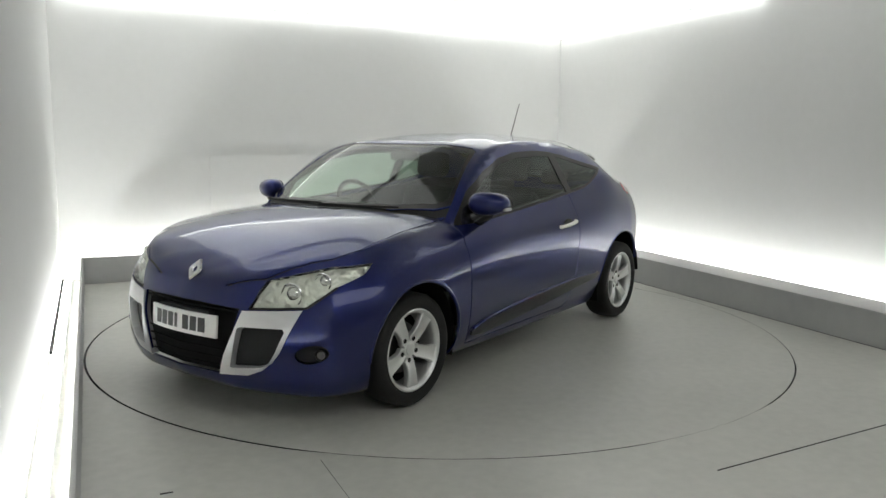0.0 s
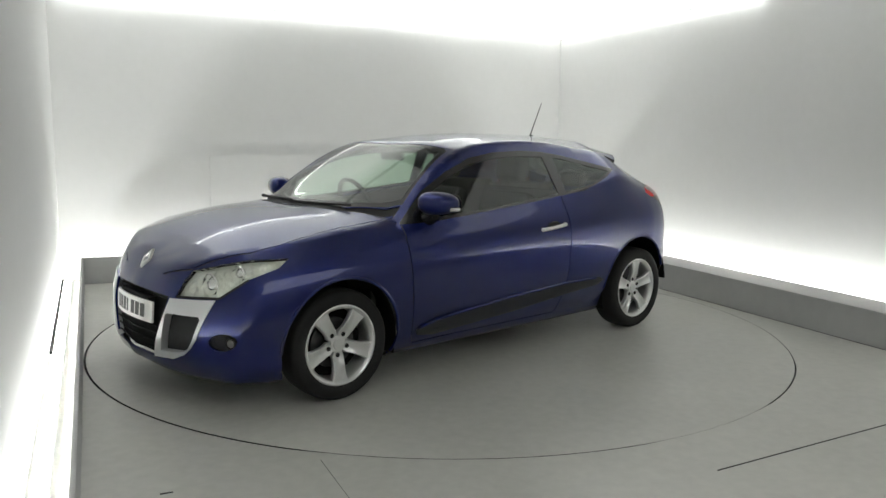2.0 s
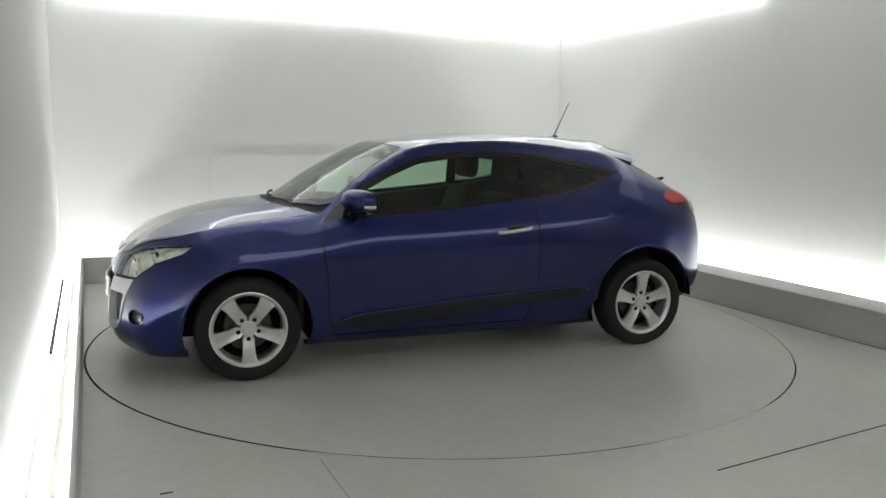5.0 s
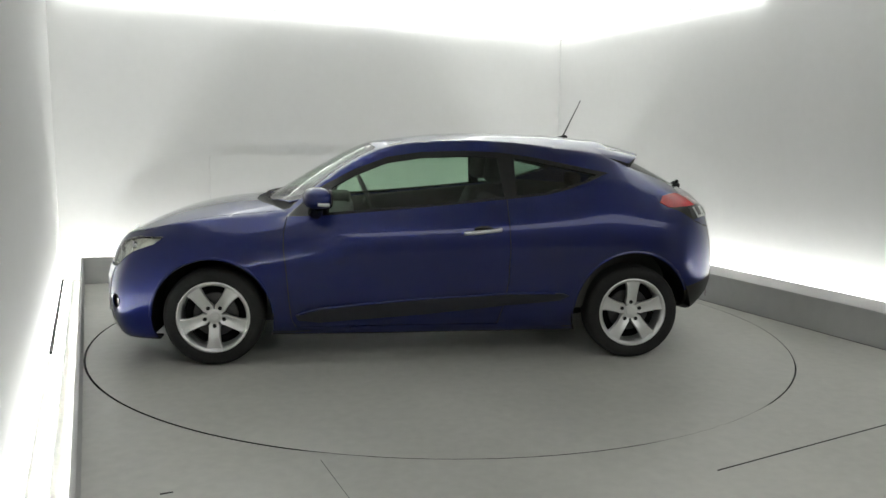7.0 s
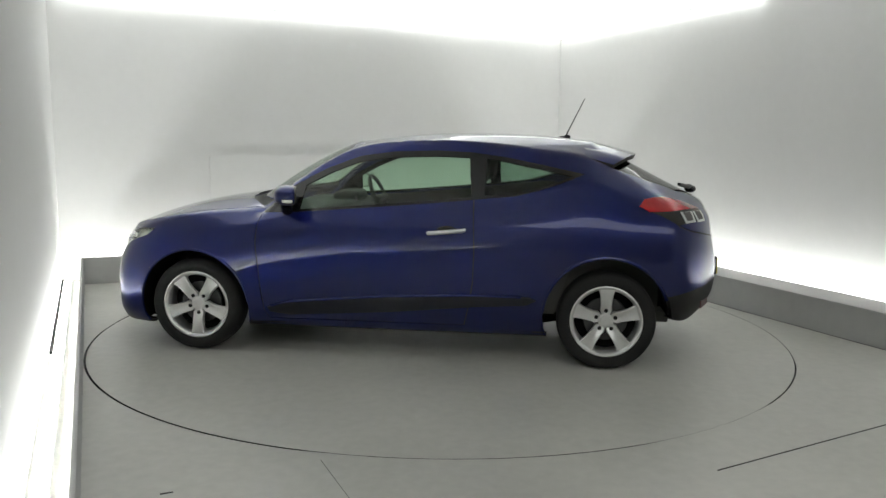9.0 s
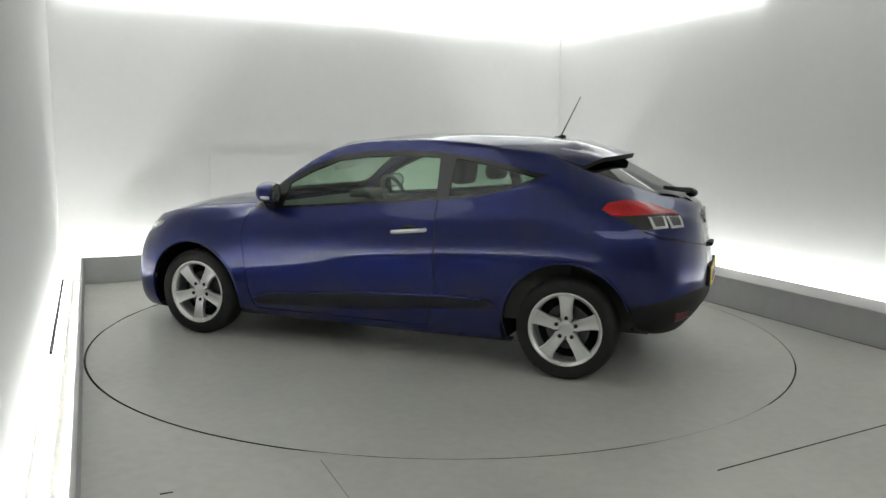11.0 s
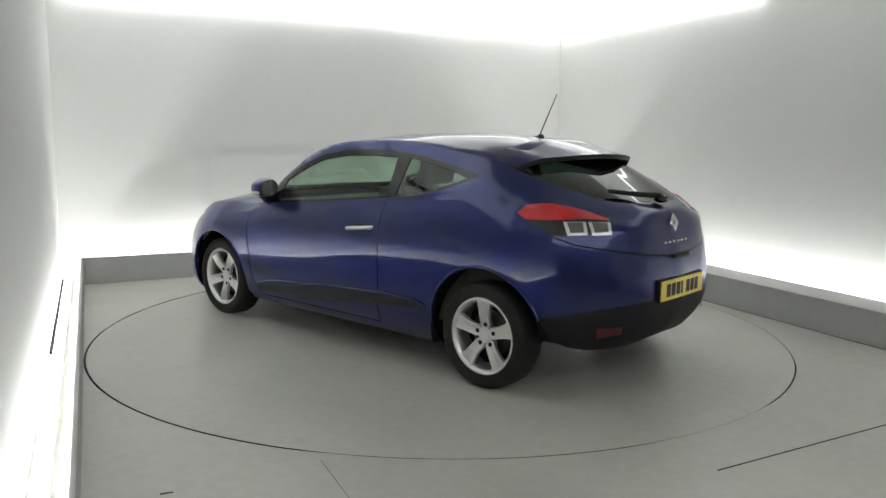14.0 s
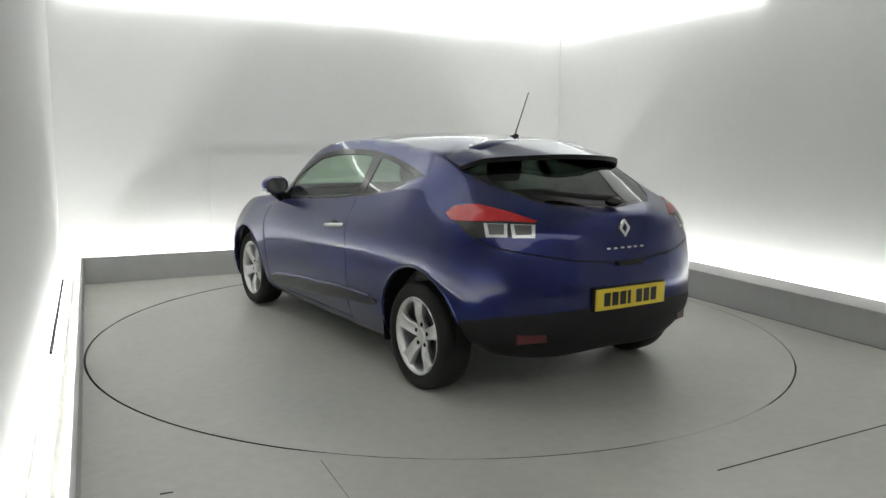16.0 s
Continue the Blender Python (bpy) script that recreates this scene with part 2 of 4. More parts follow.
def trough(p, d, n, g, length):
    s = p + n * g
    k = 0.05
    while k + 1.5 <= length:
        tube_light(s + d * k, s + d * (k + 1.5))
        k += 1.52


trough(A, DL, NL, 0.14, LEN)
trough(A, DB, NB, 0.17, (C - A).length)
trough(C, DR, NR, 0.48, LEN - 1.5)

# ---- turntable: disc, carried by its own turn ----
TURN = [(0.0, 233.82), (0.5, 231.09), (1.0, 227.83), (1.5, 224.36), (2.0, 220.74), (2.5, 217.2), (3.0, 213.65), (3.5, 210.12), (4.0, 206.6), (6.5, 189.59), (7.0, 186.19), (7.5, 182.76), (8.0, 179.28), (8.5, 175.75), (9.0, 172.22), (11.5, 154.78), (12.0, 151.33), (12.5, 147.92), (13.0, 144.52), (13.5, 141.12), (14.0, 137.7), (14.5, 134.22), (15.0, 130.57), (15.5, 126.98), (16.0, 123.37)]
CAR_X, CAR_Y = 0.176, 0.038


def disc():
    n = 256
    ring = [(math.cos(2 * math.pi * k / n), math.sin(2 * math.pi * k / n)) for k in range(n)]
    bm = bmesh.new()
    hi = [bm.verts.new((R_TABLE * c, R_TABLE * s, 0)) for c, s in ring]
    bm.faces.new(hi)
    table = tagged(part("turntable", bm, floor_paint), "round grey painted turntable disc flush with the floor", "turntable")
    rim = bmesh.new()
    hi = [rim.verts.new((R_TABLE * c, R_TABLE * s, 0)) for c, s in ring]
    lo = [rim.verts.new((R_TABLE * c, R_TABLE * s, -0.028)) for c, s in ring]
    for k in range(n):
        rim.faces.new((lo[k], lo[(k + 1) % n], hi[(k + 1) % n], hi[k]))
    part("rim", rim, gap_black, table, "dark steel edge of the disc")
    return table


turntable = disc()

# joints in the painted floor, a thin dark mark and a panel on the back wall
def floor_joint(p, q, w):
    p, q = Vector(p), Vector(q)
    n = Vector((-(q - p).y, (q - p).x)).normalized() * w / 2
    tagged(part("floor_joint", prism_bm([p + n, p - n, q - n * 0.8, q + n * 0.8], -0.01, 0.0012), gap_black), kind="structure")


floor_joint((1.201, -2.52), (5.2, -0.345), 0.008)
floor_joint((-0.52, -2.46), (-0.30, -2.93), 0.002)
floor_joint(C + DR * 0.5 - NR * 0.006, C + DR * 6.5 - NR * 0.006, 0.010)
floor_joint((-1.10, -2.805), (-1.055, -2.785), 0.012)
# slim black bar that draws a dark line along the left wall's foot
cable = [WA + DL * k - NL * 0.012 for k in (0.06, 0.9, 1.8, 2.75)]
tagged(part("wall_foot_line", tube_bm([(c.x, c.y, 0.011) for c in cable], 0.010, 8), housing_black, smooth=True), "thin black line along the foot of the white wall", "cable")
PANEL = WA + DB * 1.42
bm = prism_bm([PANEL, PANEL + DB * 1.75, PANEL + DB * 1.75 - NB * 0.012, PANEL - NB * 0.012], 0.3, 1.19)
tagged(part("wall_panel", bm, wall_paint), kind="structure")
# ---- the car: a half shell lofted over section curves, front to rear ----
# each row runs from the underbody up the flank to the centre line of hood, roof or tail
SECTIONS = (
    "2.04,0,0.18 2.085,0,0.19 2.115,0,0.235 2.125,0,0.34 2.095,0,0.48 2.085,0,0.58 2.055,0,0.65 2.03,0,0.688 2.005,0,0.712 1.98,0,0.732",
    "1.99,0.4,0.168 2.03,0.405,0.178 2.052,0.407,0.225 2.066,0.415,0.34 2.06,0.417,0.48 2.035,0.417,0.58 2.005,0.417,0.67 1.965,0.405,0.733 1.89,0.24,0.795 1.86,0,0.812",
    "1.9,0.602,0.158 1.935,0.63,0.168 1.96,0.647,0.217 1.975,0.658,0.342 1.97,0.668,0.479 1.95,0.656,0.588 1.9,0.647,0.703 1.841,0.613,0.805 1.741,0.362,0.879 1.701,0,0.891",
    "1.821,0.687,0.158 1.851,0.769,0.168 1.865,0.805,0.226 1.87,0.825,0.351 1.861,0.834,0.479 1.841,0.823,0.598 1.781,0.794,0.725 1.701,0.741,0.833 1.562,0.411,0.929 1.522,0,0.938",
    "1.681,0.728,0.158 1.701,0.839,0.168 1.701,0.879,0.226 1.701,0.904,0.361 1.691,0.914,0.499 1.671,0.903,0.628 1.621,0.864,0.755 1.552,0.793,0.868 1.402,0.434,0.961 1.362,0,0.968",
    "1.402,0.764,0.158 1.402,0.864,0.168 1.402,0.914,0.226 1.382,0.935,0.361 1.382,0.948,0.529 1.362,0.942,0.678 1.332,0.905,0.787 1.283,0.824,0.901 1.233,0.458,0.982 1.213,0,0.987",
    "1.004,0.773,0.168 1.004,0.873,0.173 1.004,0.915,0.226 1.004,0.933,0.361 1.004,0.946,0.559 0.994,0.945,0.727 0.944,0.901,0.846 0.874,0.815,0.921 1.004,0.473,0.985 1.078,0,0.985",
    "0.625,0.784,0.168 0.625,0.884,0.173 0.625,0.912,0.236 0.625,0.924,0.38 0.625,0.933,0.579 0.625,0.924,0.797 0.625,0.859,0.921 0.635,0.744,1.129 0.735,0.426,1.174 0.769,0,1.164",
    "0.256,0.777,0.168 0.256,0.882,0.173 0.256,0.907,0.236 0.256,0.917,0.38 0.256,0.925,0.598 0.256,0.917,0.817 0.256,0.852,0.951 0.306,0.663,1.322 0.336,0.399,1.37 0.346,0,1.374",
    "-0.093,0.771,0.168 -0.093,0.876,0.173 -0.093,0.901,0.236 -0.093,0.911,0.38 -0.093,0.919,0.598 -0.093,0.911,0.827 -0.093,0.846,0.98 -0.093,0.631,1.38 -0.093,0.371,1.426 -0.093,0,1.434",
    "-0.49,0.764,0.168 -0.49,0.869,0.173 -0.49,0.894,0.236 -0.49,0.904,0.38 -0.49,0.912,0.598 -0.49,0.909,0.846 -0.49,0.836,1.02 -0.49,0.624,1.376 -0.49,0.364,1.423 -0.49,0,1.43",
    "-0.887,0.756,0.168 -0.887,0.861,0.173 -0.887,0.886,0.236 -0.887,0.896,0.38 -0.887,0.909,0.608 -0.887,0.906,0.876 -0.887,0.806,1.085 -0.887,0.611,1.333 -0.887,0.346,1.409 -0.887,0,1.42",
    "-1.182,0.75,0.168 -1.182,0.85,0.178 -1.182,0.88,0.236 -1.182,0.895,0.38 -1.182,0.912,0.608 -1.182,0.9,0.906 -1.182,0.775,1.139 -1.182,0.61,1.291 -1.182,0.34,1.386 -1.182,0,1.4",
    "-1.475,0.705,0.178 -1.475,0.815,0.188 -1.475,0.865,0.246 -1.475,0.88,0.38 -1.475,0.895,0.608 -1.495,0.865,0.906 -1.475,0.775,1.055 -1.446,0.626,1.174 -1.446,0.366,1.263 -1.446,0,1.278",
    "-1.633,0.662,0.325 -1.643,0.772,0.33 -1.663,0.821,0.355 -1.683,0.841,0.42 -1.703,0.845,0.608 -1.732,0.79,0.906 -1.722,0.715,1.015 -1.713,0.6,1.06 -1.722,0.35,1.124 -1.722,0,1.139",
    "-1.732,0.6,0.281 -1.772,0.679,0.286 -1.802,0.718,0.333 -1.846,0.733,0.41 -1.876,0.719,0.598 -1.871,0.667,0.866 -1.856,0.617,0.961 -1.861,0.517,0.995 -1.901,0.327,1.035 -1.92,0,1.04",
    "-1.802,0.418,0.25 -1.871,0.467,0.255 -1.925,0.488,0.313 -1.985,0.499,0.41 -2.01,0.499,0.598 -1.985,0.459,0.827 -1.965,0.448,0.926 -1.955,0.358,0.976 -1.965,0.218,1.005 -1.975,0,1.015",
    "-1.831,0,0.255 -1.92,0,0.26 -1.99,0,0.313 -2.055,0,0.41 -2.08,0,0.579 -2.055,0,0.757 -2.025,0,0.856 -2.005,0,0.926 -1.998,0,0.966 -1.99,0,0.995",
)
GRID = np.array([[[float(c) for c in q.split(",")] for q in row.split()] for row in SECTIONS])
# the doors turn under below the side moulding, between the wheel openings
for row, share in ((5, 0.4), (6, 0.8), (7, 1), (8, 1), (9, 1), (10, 1), (11, 1), (12, 0.8), (13, 0.3)):
    GRID[row, :4, 1] -= share * np.array((0.06, 0.075, 0.060, 0.014))
# gentle crown along the roof
for row, rise in ((9, 0.008), (10, 0.015), (11, 0.016), (12, 0.011)):
    GRID[row, 8:, 2] += rise


def refine(pts, per):
    """Smooth curve through rows of points (first axis), per steps to a span."""
    n = len(pts)
    d = np.diff(pts, axis=0)
    h = np.maximum(np.linalg.norm(d, axis=-1), 1e-3)[..., None]
    s = d / h
    m = np.empty_like(pts)
    m[1:-1] = (s[:-1] * h[1:] + s[1:] * h[:-1]) / (h[:-1] + h[1:])
    m[0], m[-1] = s[0], s[-1]
    out = []
    for i in range(n - 1):
        for k in range(per):
            u = k / per
            out.append((1 + 2 * u) * (1 - u) ** 2 * pts[i] + u * (1 - u) ** 2 * h[i] * m[i] + u * u * (3 - 2 * u) * pts[i + 1] + u * u * (u - 1) * h[i] * m[i + 1])
    out.append(pts[-1])
    return np.array(out)


def shell_grid(per_i, per_j):
    """Fine grid of the half shell, with creases at the cowl, the belt and the roof rail."""
    g = refine(GRID, per_i)
    cowl = np.concatenate([refine(GRID[:7], per_i)[:-1], refine(GRID[6:], per_i)])
    w = np.clip(np.arange(GRID.shape[1]) - 6.0, 0, 1)[None, :, None]
    g = np.swapaxes(g * (1 - w) + cowl * w, 0, 1)
    soft = refine(g, per_j)
    hard = np.concatenate([refine(g[:7], per_j)[:-1], refine(g[6:8], per_j)[:-1], refine(g[7:], per_j)])
    k = np.arange(g.shape[1]) / per_i
    w = (np.clip((k - 5.6) / 0.6, 0, 1) * np.clip((13.3 - k) / 1.5, 0, 1))[None, :, None]
    g = np.swapaxes(soft * (1 - w) + hard * w, 0, 1)
    # fair the flanks lengthwise
    a, b = int(5.2 * per_i), int(13 * per_i)
    for c, d in ((int(1.6 * per_j), 6 * per_j), (6 * per_j, 7 * per_j + 1)):
        for _ in range(120):
            g[a:b, c:d, 1] += 0.5 * ((g[a - 1:b - 1, c:d, 1] + g[a + 1:b + 1, c:d, 1]) / 2 - g[a:b, c:d, 1])
    # fair the hood and the roof
    for i0, i1, j0 in ((1, 5.9, 7.15), (8.2, 12.2, 7.3)):
        a, b, c = int(i0 * per_i), int(i1 * per_i), int(j0 * per_j)
        for _ in range(60):
            q = np.concatenate([g, g[:, -2:-1] * np.array([1, -1, 1])], axis=1)
            mean = (q[a - 1:b - 1, c:-1] + q[a + 1:b + 1, c:-1] + q[a:b, c - 1:-2] + q[a:b, c + 1:]) / 4
            g[a:b, c:] += 0.6 * (mean - g[a:b, c:])
    g[0, :, 1] = 0
    g[-1, :, 1] = 0
    g[:, -1, 1] = 0
    return g


# ---- cutting the shell into panels, glass and lamps ----
PER = 7
SIDE, FRONT, REAR, TOP = Vector((0, 1, 0)), Vector((1, 0, 0)), Vector((-1, 0, 0)), Vector((0, 0, 1))


def half_shell():
    bm = bmesh.new()
    grid = shell_grid(PER, PER)
    rows = [[bm.verts.new(q) for q in r] for r in grid]
    for i in range(len(rows) - 1):
        for j in range(len(rows[0]) - 1):
            bm.faces.new((rows[i][j], rows[i + 1][j], rows[i + 1][j + 1], rows[i][j + 1]))
    bmesh.ops.remove_doubles(bm, verts=bm.verts, dist=1e-5)
    bmesh.ops.dissolve_degenerate(bm, edges=bm.edges, dist=1e-6)
    return bm


class Region:
    """An outline seen along a direction, that picks faces of the shell."""

    def __init__(self, label, pts, way, keep):
        self.label, self.way, self.keep = label, Vector(way).normalized(), keep
        self.pts = [Vector(q) for q in pts]
        self.u = self.way.orthogonal().normalized()
        self.v = self.way.cross(self.u)
        self.flat = np.array([(q.dot(self.u), q.dot(self.v)) for q in self.pts])

    def cut(self, bm):
        lo, hi = self.flat.min(0) - 0.03, self.flat.max(0) + 0.03
        for p, q in zip(self.pts, self.pts[1:] + self.pts[:1]):
            n = (q - p).cross(self.way)
            if n.length < 1e-6:
                continue
            fs = []
            for f in bm.faces:
                c = f.calc_center_median()
                if self.keep(c) and lo[0] < c.dot(self.u) < hi[0] and lo[1] < c.dot(self.v) < hi[1]:
                    fs.append(f)
            es = {e for f in fs for e in f.edges}
            vs = {w for f in fs for w in f.verts}
            bmesh.ops.bisect_plane(bm, geom=list(vs) + list(es) + fs, plane_co=p, plane_no=n.normalized(), dist=2e-5)

    def holds(self, cs):
        """Which of the places cs (n x 3) lie inside."""
        x, y = cs @ np.array(self.u), cs @ np.array(self.v)
        inside = np.zeros(len(cs), bool)
        n = len(self.flat)
        for i in range(n):
            (x0, y0), (x1, y1) = self.flat[i], self.flat[(i + 1) % n]
            if y0 == y1:
                continue
            hit = ((y0 > y) != (y1 > y)) & (x < (x1 - x0) * (y - y0) / (y1 - y0) + x0)
            inside ^= hit
        return inside & np.array([self.keep(Vector(c)) for c in cs])


def side(*pts):
    return [(x, 0.9, z) for x, z in pts]


def strip(pts, way, w=0.006):
    """A thin closed outline round an open line."""
    way = Vector(way).normalized()
    ps = [Vector(q) for q in pts]
    left, right = [], []
    for i, q in enumerate(ps):
        d = ps[min(i + 1, len(ps) - 1)] - ps[max(i - 1, 0)]
        n = d.cross(way).normalized() * (w / 2)
        left.append(q + n)
        right.append(q - n)
    return left + right[::-1]


def strips(label, pts, way, keep, w=0.006):
    return [Region(label, strip(pts[i:i + 2], way, w), way, keep) for i in range(len(pts) - 1)]


def ring_side(x, z, r, n=28):
    return side(*[(x + r * math.cos(2 * math.pi * k / n), z + r * math.sin(2 * math.pi * k / n)) for k in range(n)])


up_side = lambda c: c.z > 0.86 and c.y > 0.4 and -1.3 < c.x < 0.95
low_side = lambda c: c.y > 0.6 and c.z < 1.1 and -1.0 < c.x < 1.1
glazed = lambda c: 0.1 < c.x < 1.12 and c.z > 0.96
tail_top = lambda c: c.x < -1.25 and c.z > 1.02
tail_side = lambda c: c.x < -1.45
nose = lambda c: c.x > 1.5
hoodish = lambda c: c.x > 0.7 and c.z > 0.68 and c.y < 0.86

DLO = side((0.874, 0.916), (0.675, 1.093), (0.465, 1.203), (0.256, 1.282), (0.037, 1.315), (-0.242, 1.324), (-0.451, 1.316), (-0.669, 1.289), (-0.887, 1.248), (-1.165, 1.192),
           (-1.035, 1.138), (-0.887, 1.088), (-0.745, 1.053), (-0.53, 1.03), (-0.242, 1.001), (0.206, 0.961), (0.645, 0.926))
DOOR_GLASS = side((0.62, 0.944), (0.60, 1.09), (0.445, 1.172), (0.256, 1.246), (0.037, 1.278), (-0.242, 1.288), (-0.446, 1.282), (-0.475, 1.042), (-0.242, 1.017), (0.206, 0.976))
QUARTER_GLASS = side((-0.555, 1.278), (-0.689, 1.258), (-0.887, 1.219), (-1.095, 1.178), (-0.996, 1.140), (-0.867, 1.097), (-0.738, 1.068), (-0.555, 1.049))
DOOR_EDGE = side((0.874, 0.911), (0.889, 0.827), (0.889, 0.737), (0.872, 0.574), (0.859, 0.38), (0.849, 0.284), (0.824, 0.231), (-0.441, 0.231), (-0.475, 0.37), (-0.498, 0.519), (-0.505, 0.727), (-0.495, 0.906), (-0.49, 1.025))
HOOD_EDGE = [(2.064, -0.02, 0.706), (2.035, 0.268, 0.712), (1.955, 0.482, 0.723), (1.851, 0.614, 0.762), (1.741, 0.717, 0.79), (1.601, 0.773, 0.819), (1.452, 0.781, 0.849), (1.223, 0.758, 0.906), (1.004, 0.743, 0.941), (0.864, 0.749, 0.966)]
COWL_FRONT = [(1.133, -0.026, 0.976), (1.113, 0.335, 0.976), (1.053, 0.514, 0.966), (0.954, 0.661, 0.961), (0.864, 0.749, 0.966)]
WINDSCREEN = [(1.053, -0.026, 0.995), (1.004, 0.453, 0.995), (0.874, 0.67, 1.005), (0.804, 0.733, 1.02), (0.754, 0.722, 1.055), (0.535, 0.654, 1.211), (0.336, 0.604, 1.315), (0.306, 0.558, 1.333), (0.336, 0.399, 1.35), (0.351, -0.024, 1.354)]
SCREEN_GLASS = [(1.028, -0.026, 1.015), (0.974, 0.442, 1.02), (0.849, 0.649, 1.03), (0.794, 0.698, 1.05), (0.735, 0.694, 1.075), (0.53, 0.632, 1.211), (0.366, 0.579, 1.305), (0.351, 0.389, 1.338), (0.366, -0.024, 1.343)]
REAR_SCREEN = [(-1.94, -0.02, 1.041), (-1.871, 0.337, 1.061), (-1.772, 0.449, 1.093), (-1.574, 0.563, 1.159), (-1.338, 0.618, 1.239), (-1.338, 0.408, 1.294), (-1.338, -0.021, 1.326)]
REAR_GLASS = [(-1.911, -0.02, 1.057), (-1.851, 0.327, 1.075), (-1.762, 0.424, 1.103), (-1.574, 0.533, 1.166), (-1.358, 0.587, 1.239), (-1.358, 0.407, 1.278), (-1.358, -0.021, 1.315)]
HEADLIGHT = [(2.035, 0.438, 0.583), (1.995, 0.475, 0.671), (1.955, 0.489, 0.719), (1.851, 0.619, 0.759), (1.741, 0.722, 0.788), (1.591, 0.833, 0.794), (1.661, 0.847, 0.749), (1.801, 0.801, 0.698), (1.885, 0.746, 0.635), (1.92, 0.711, 0.603)]
TRIM_OUT = [(2.05, 0.404, 0.57), (1.93, 0.695, 0.592), (1.965, 0.657, 0.5), (2, 0.61, 0.386), (2.015, 0.571, 0.334), (2.03, 0.522, 0.294), (2.05, 0.447, 0.262), (2.1, 0.282, 0.248), (2.1, 0.314, 0.344), (2.09, 0.372, 0.465)]
TRIM_HOLE = [(2.085, 0.396, 0.484), (2.08, 0.412, 0.495), (1.985, 0.622, 0.503), (1.985, 0.632, 0.488), (2.015, 0.590, 0.384), (2.025, 0.560, 0.335), (2.035, 0.530, 0.312), (2.05, 0.490, 0.301), (2.09, 0.352, 0.291)]
GRILLE = [(2.10, -.02, .587), (2.04, .382, .578), (2.06, .362, .466), (2.08, .307, .343), (2.09, .28, .248), (2.12, -.02, .250)]
FOG = [(1.93 - 0.5 * .085 * math.cos(a), .752 + 0.85 * .085 * math.cos(a), .387 + .012 * math.cos(a) + .045 * math.sin(a)) for a in [2 * math.pi * k / 14 for k in range(14)]]
TAIL = [(-1.495, 0.808, 1.008), (-1.524, 0.768, 1.046), (-1.584, 0.728, 1.058), (-1.643, 0.695, 1.06), (-1.762, 0.599, 1.03), (-1.881, 0.502, 0.985), (-1.911, 0.543, 0.931), (-1.841, 0.687, 0.905), (-1.772, 0.752, 0.903), (-1.732, 0.794, 0.894), (-1.623, 0.81, 0.954), (-1.554, 0.814, 0.977)]
TAIL_RED = TAIL[:6] + [(-1.871, 0.517, 0.978), (-1.802, 0.645, 0.987), (-1.604, 0.802, 0.976), (-1.554, 0.814, 0.977)]
RING_A, HOLE_A, RING_B, HOLE_B = (
    [(-1.744, 0.740, 0.972), (-1.824, 0.649, 0.972), (-1.852, 0.668, 0.907), (-1.781, 0.751, 0.904)],
    [(-1.758, 0.728, 0.971), (-1.815, 0.663, 0.971), (-1.837, 0.679, 0.920), (-1.788, 0.735, 0.918)],
    [(-1.834, 0.638, 0.970), (-1.898, 0.527, 0.967), (-1.927, 0.549, 0.905), (-1.868, 0.648, 0.904)],
    [(-1.844, 0.624, 0.969), (-1.891, 0.544, 0.966), (-1.915, 0.561, 0.919), (-1.873, 0.631, 0.918)])
HATCH_LINE = [(-1.732, 0.794, 0.892), (-1.822, 0.736, 0.856), (-1.94, 0.574, 0.823), (-2.02, 0.326, 0.783), (-2.05, 0.07, 0.762), (-2.055, -0.02, 0.76)]
HATCH = [(-1.96, -0.02, 1.278), (-1.772, 0.454, 1.093), (-1.831, 0.513, 1.02), (-1.881, 0.502, 0.985), (-1.911, 0.543, 0.931), (-1.841, 0.687, 0.905), (-1.732, 0.794, 0.892)] + HATCH_LINE[1:]
BUMPER_DARK = [(-1.495, 0.895, 0.451), (-1.693, 0.861, 0.463), (-1.891, 0.738, 0.501), (-1.98, 0.606, 0.519), (-2.03, 0.399, 0.531), (-2.07, -0.02, 0.542), (-2.17, -0.02, 0.088), (-1.495, 0.895, 0.088)]
MOULDING = side((.825, .315), (.675, .358), (.055, .413), (-.51, .441), (-.85, .438), (-.89, .42), (-.83, .39), (-.49, .365), (.025, .312), (.68, .268), (.81, .285))

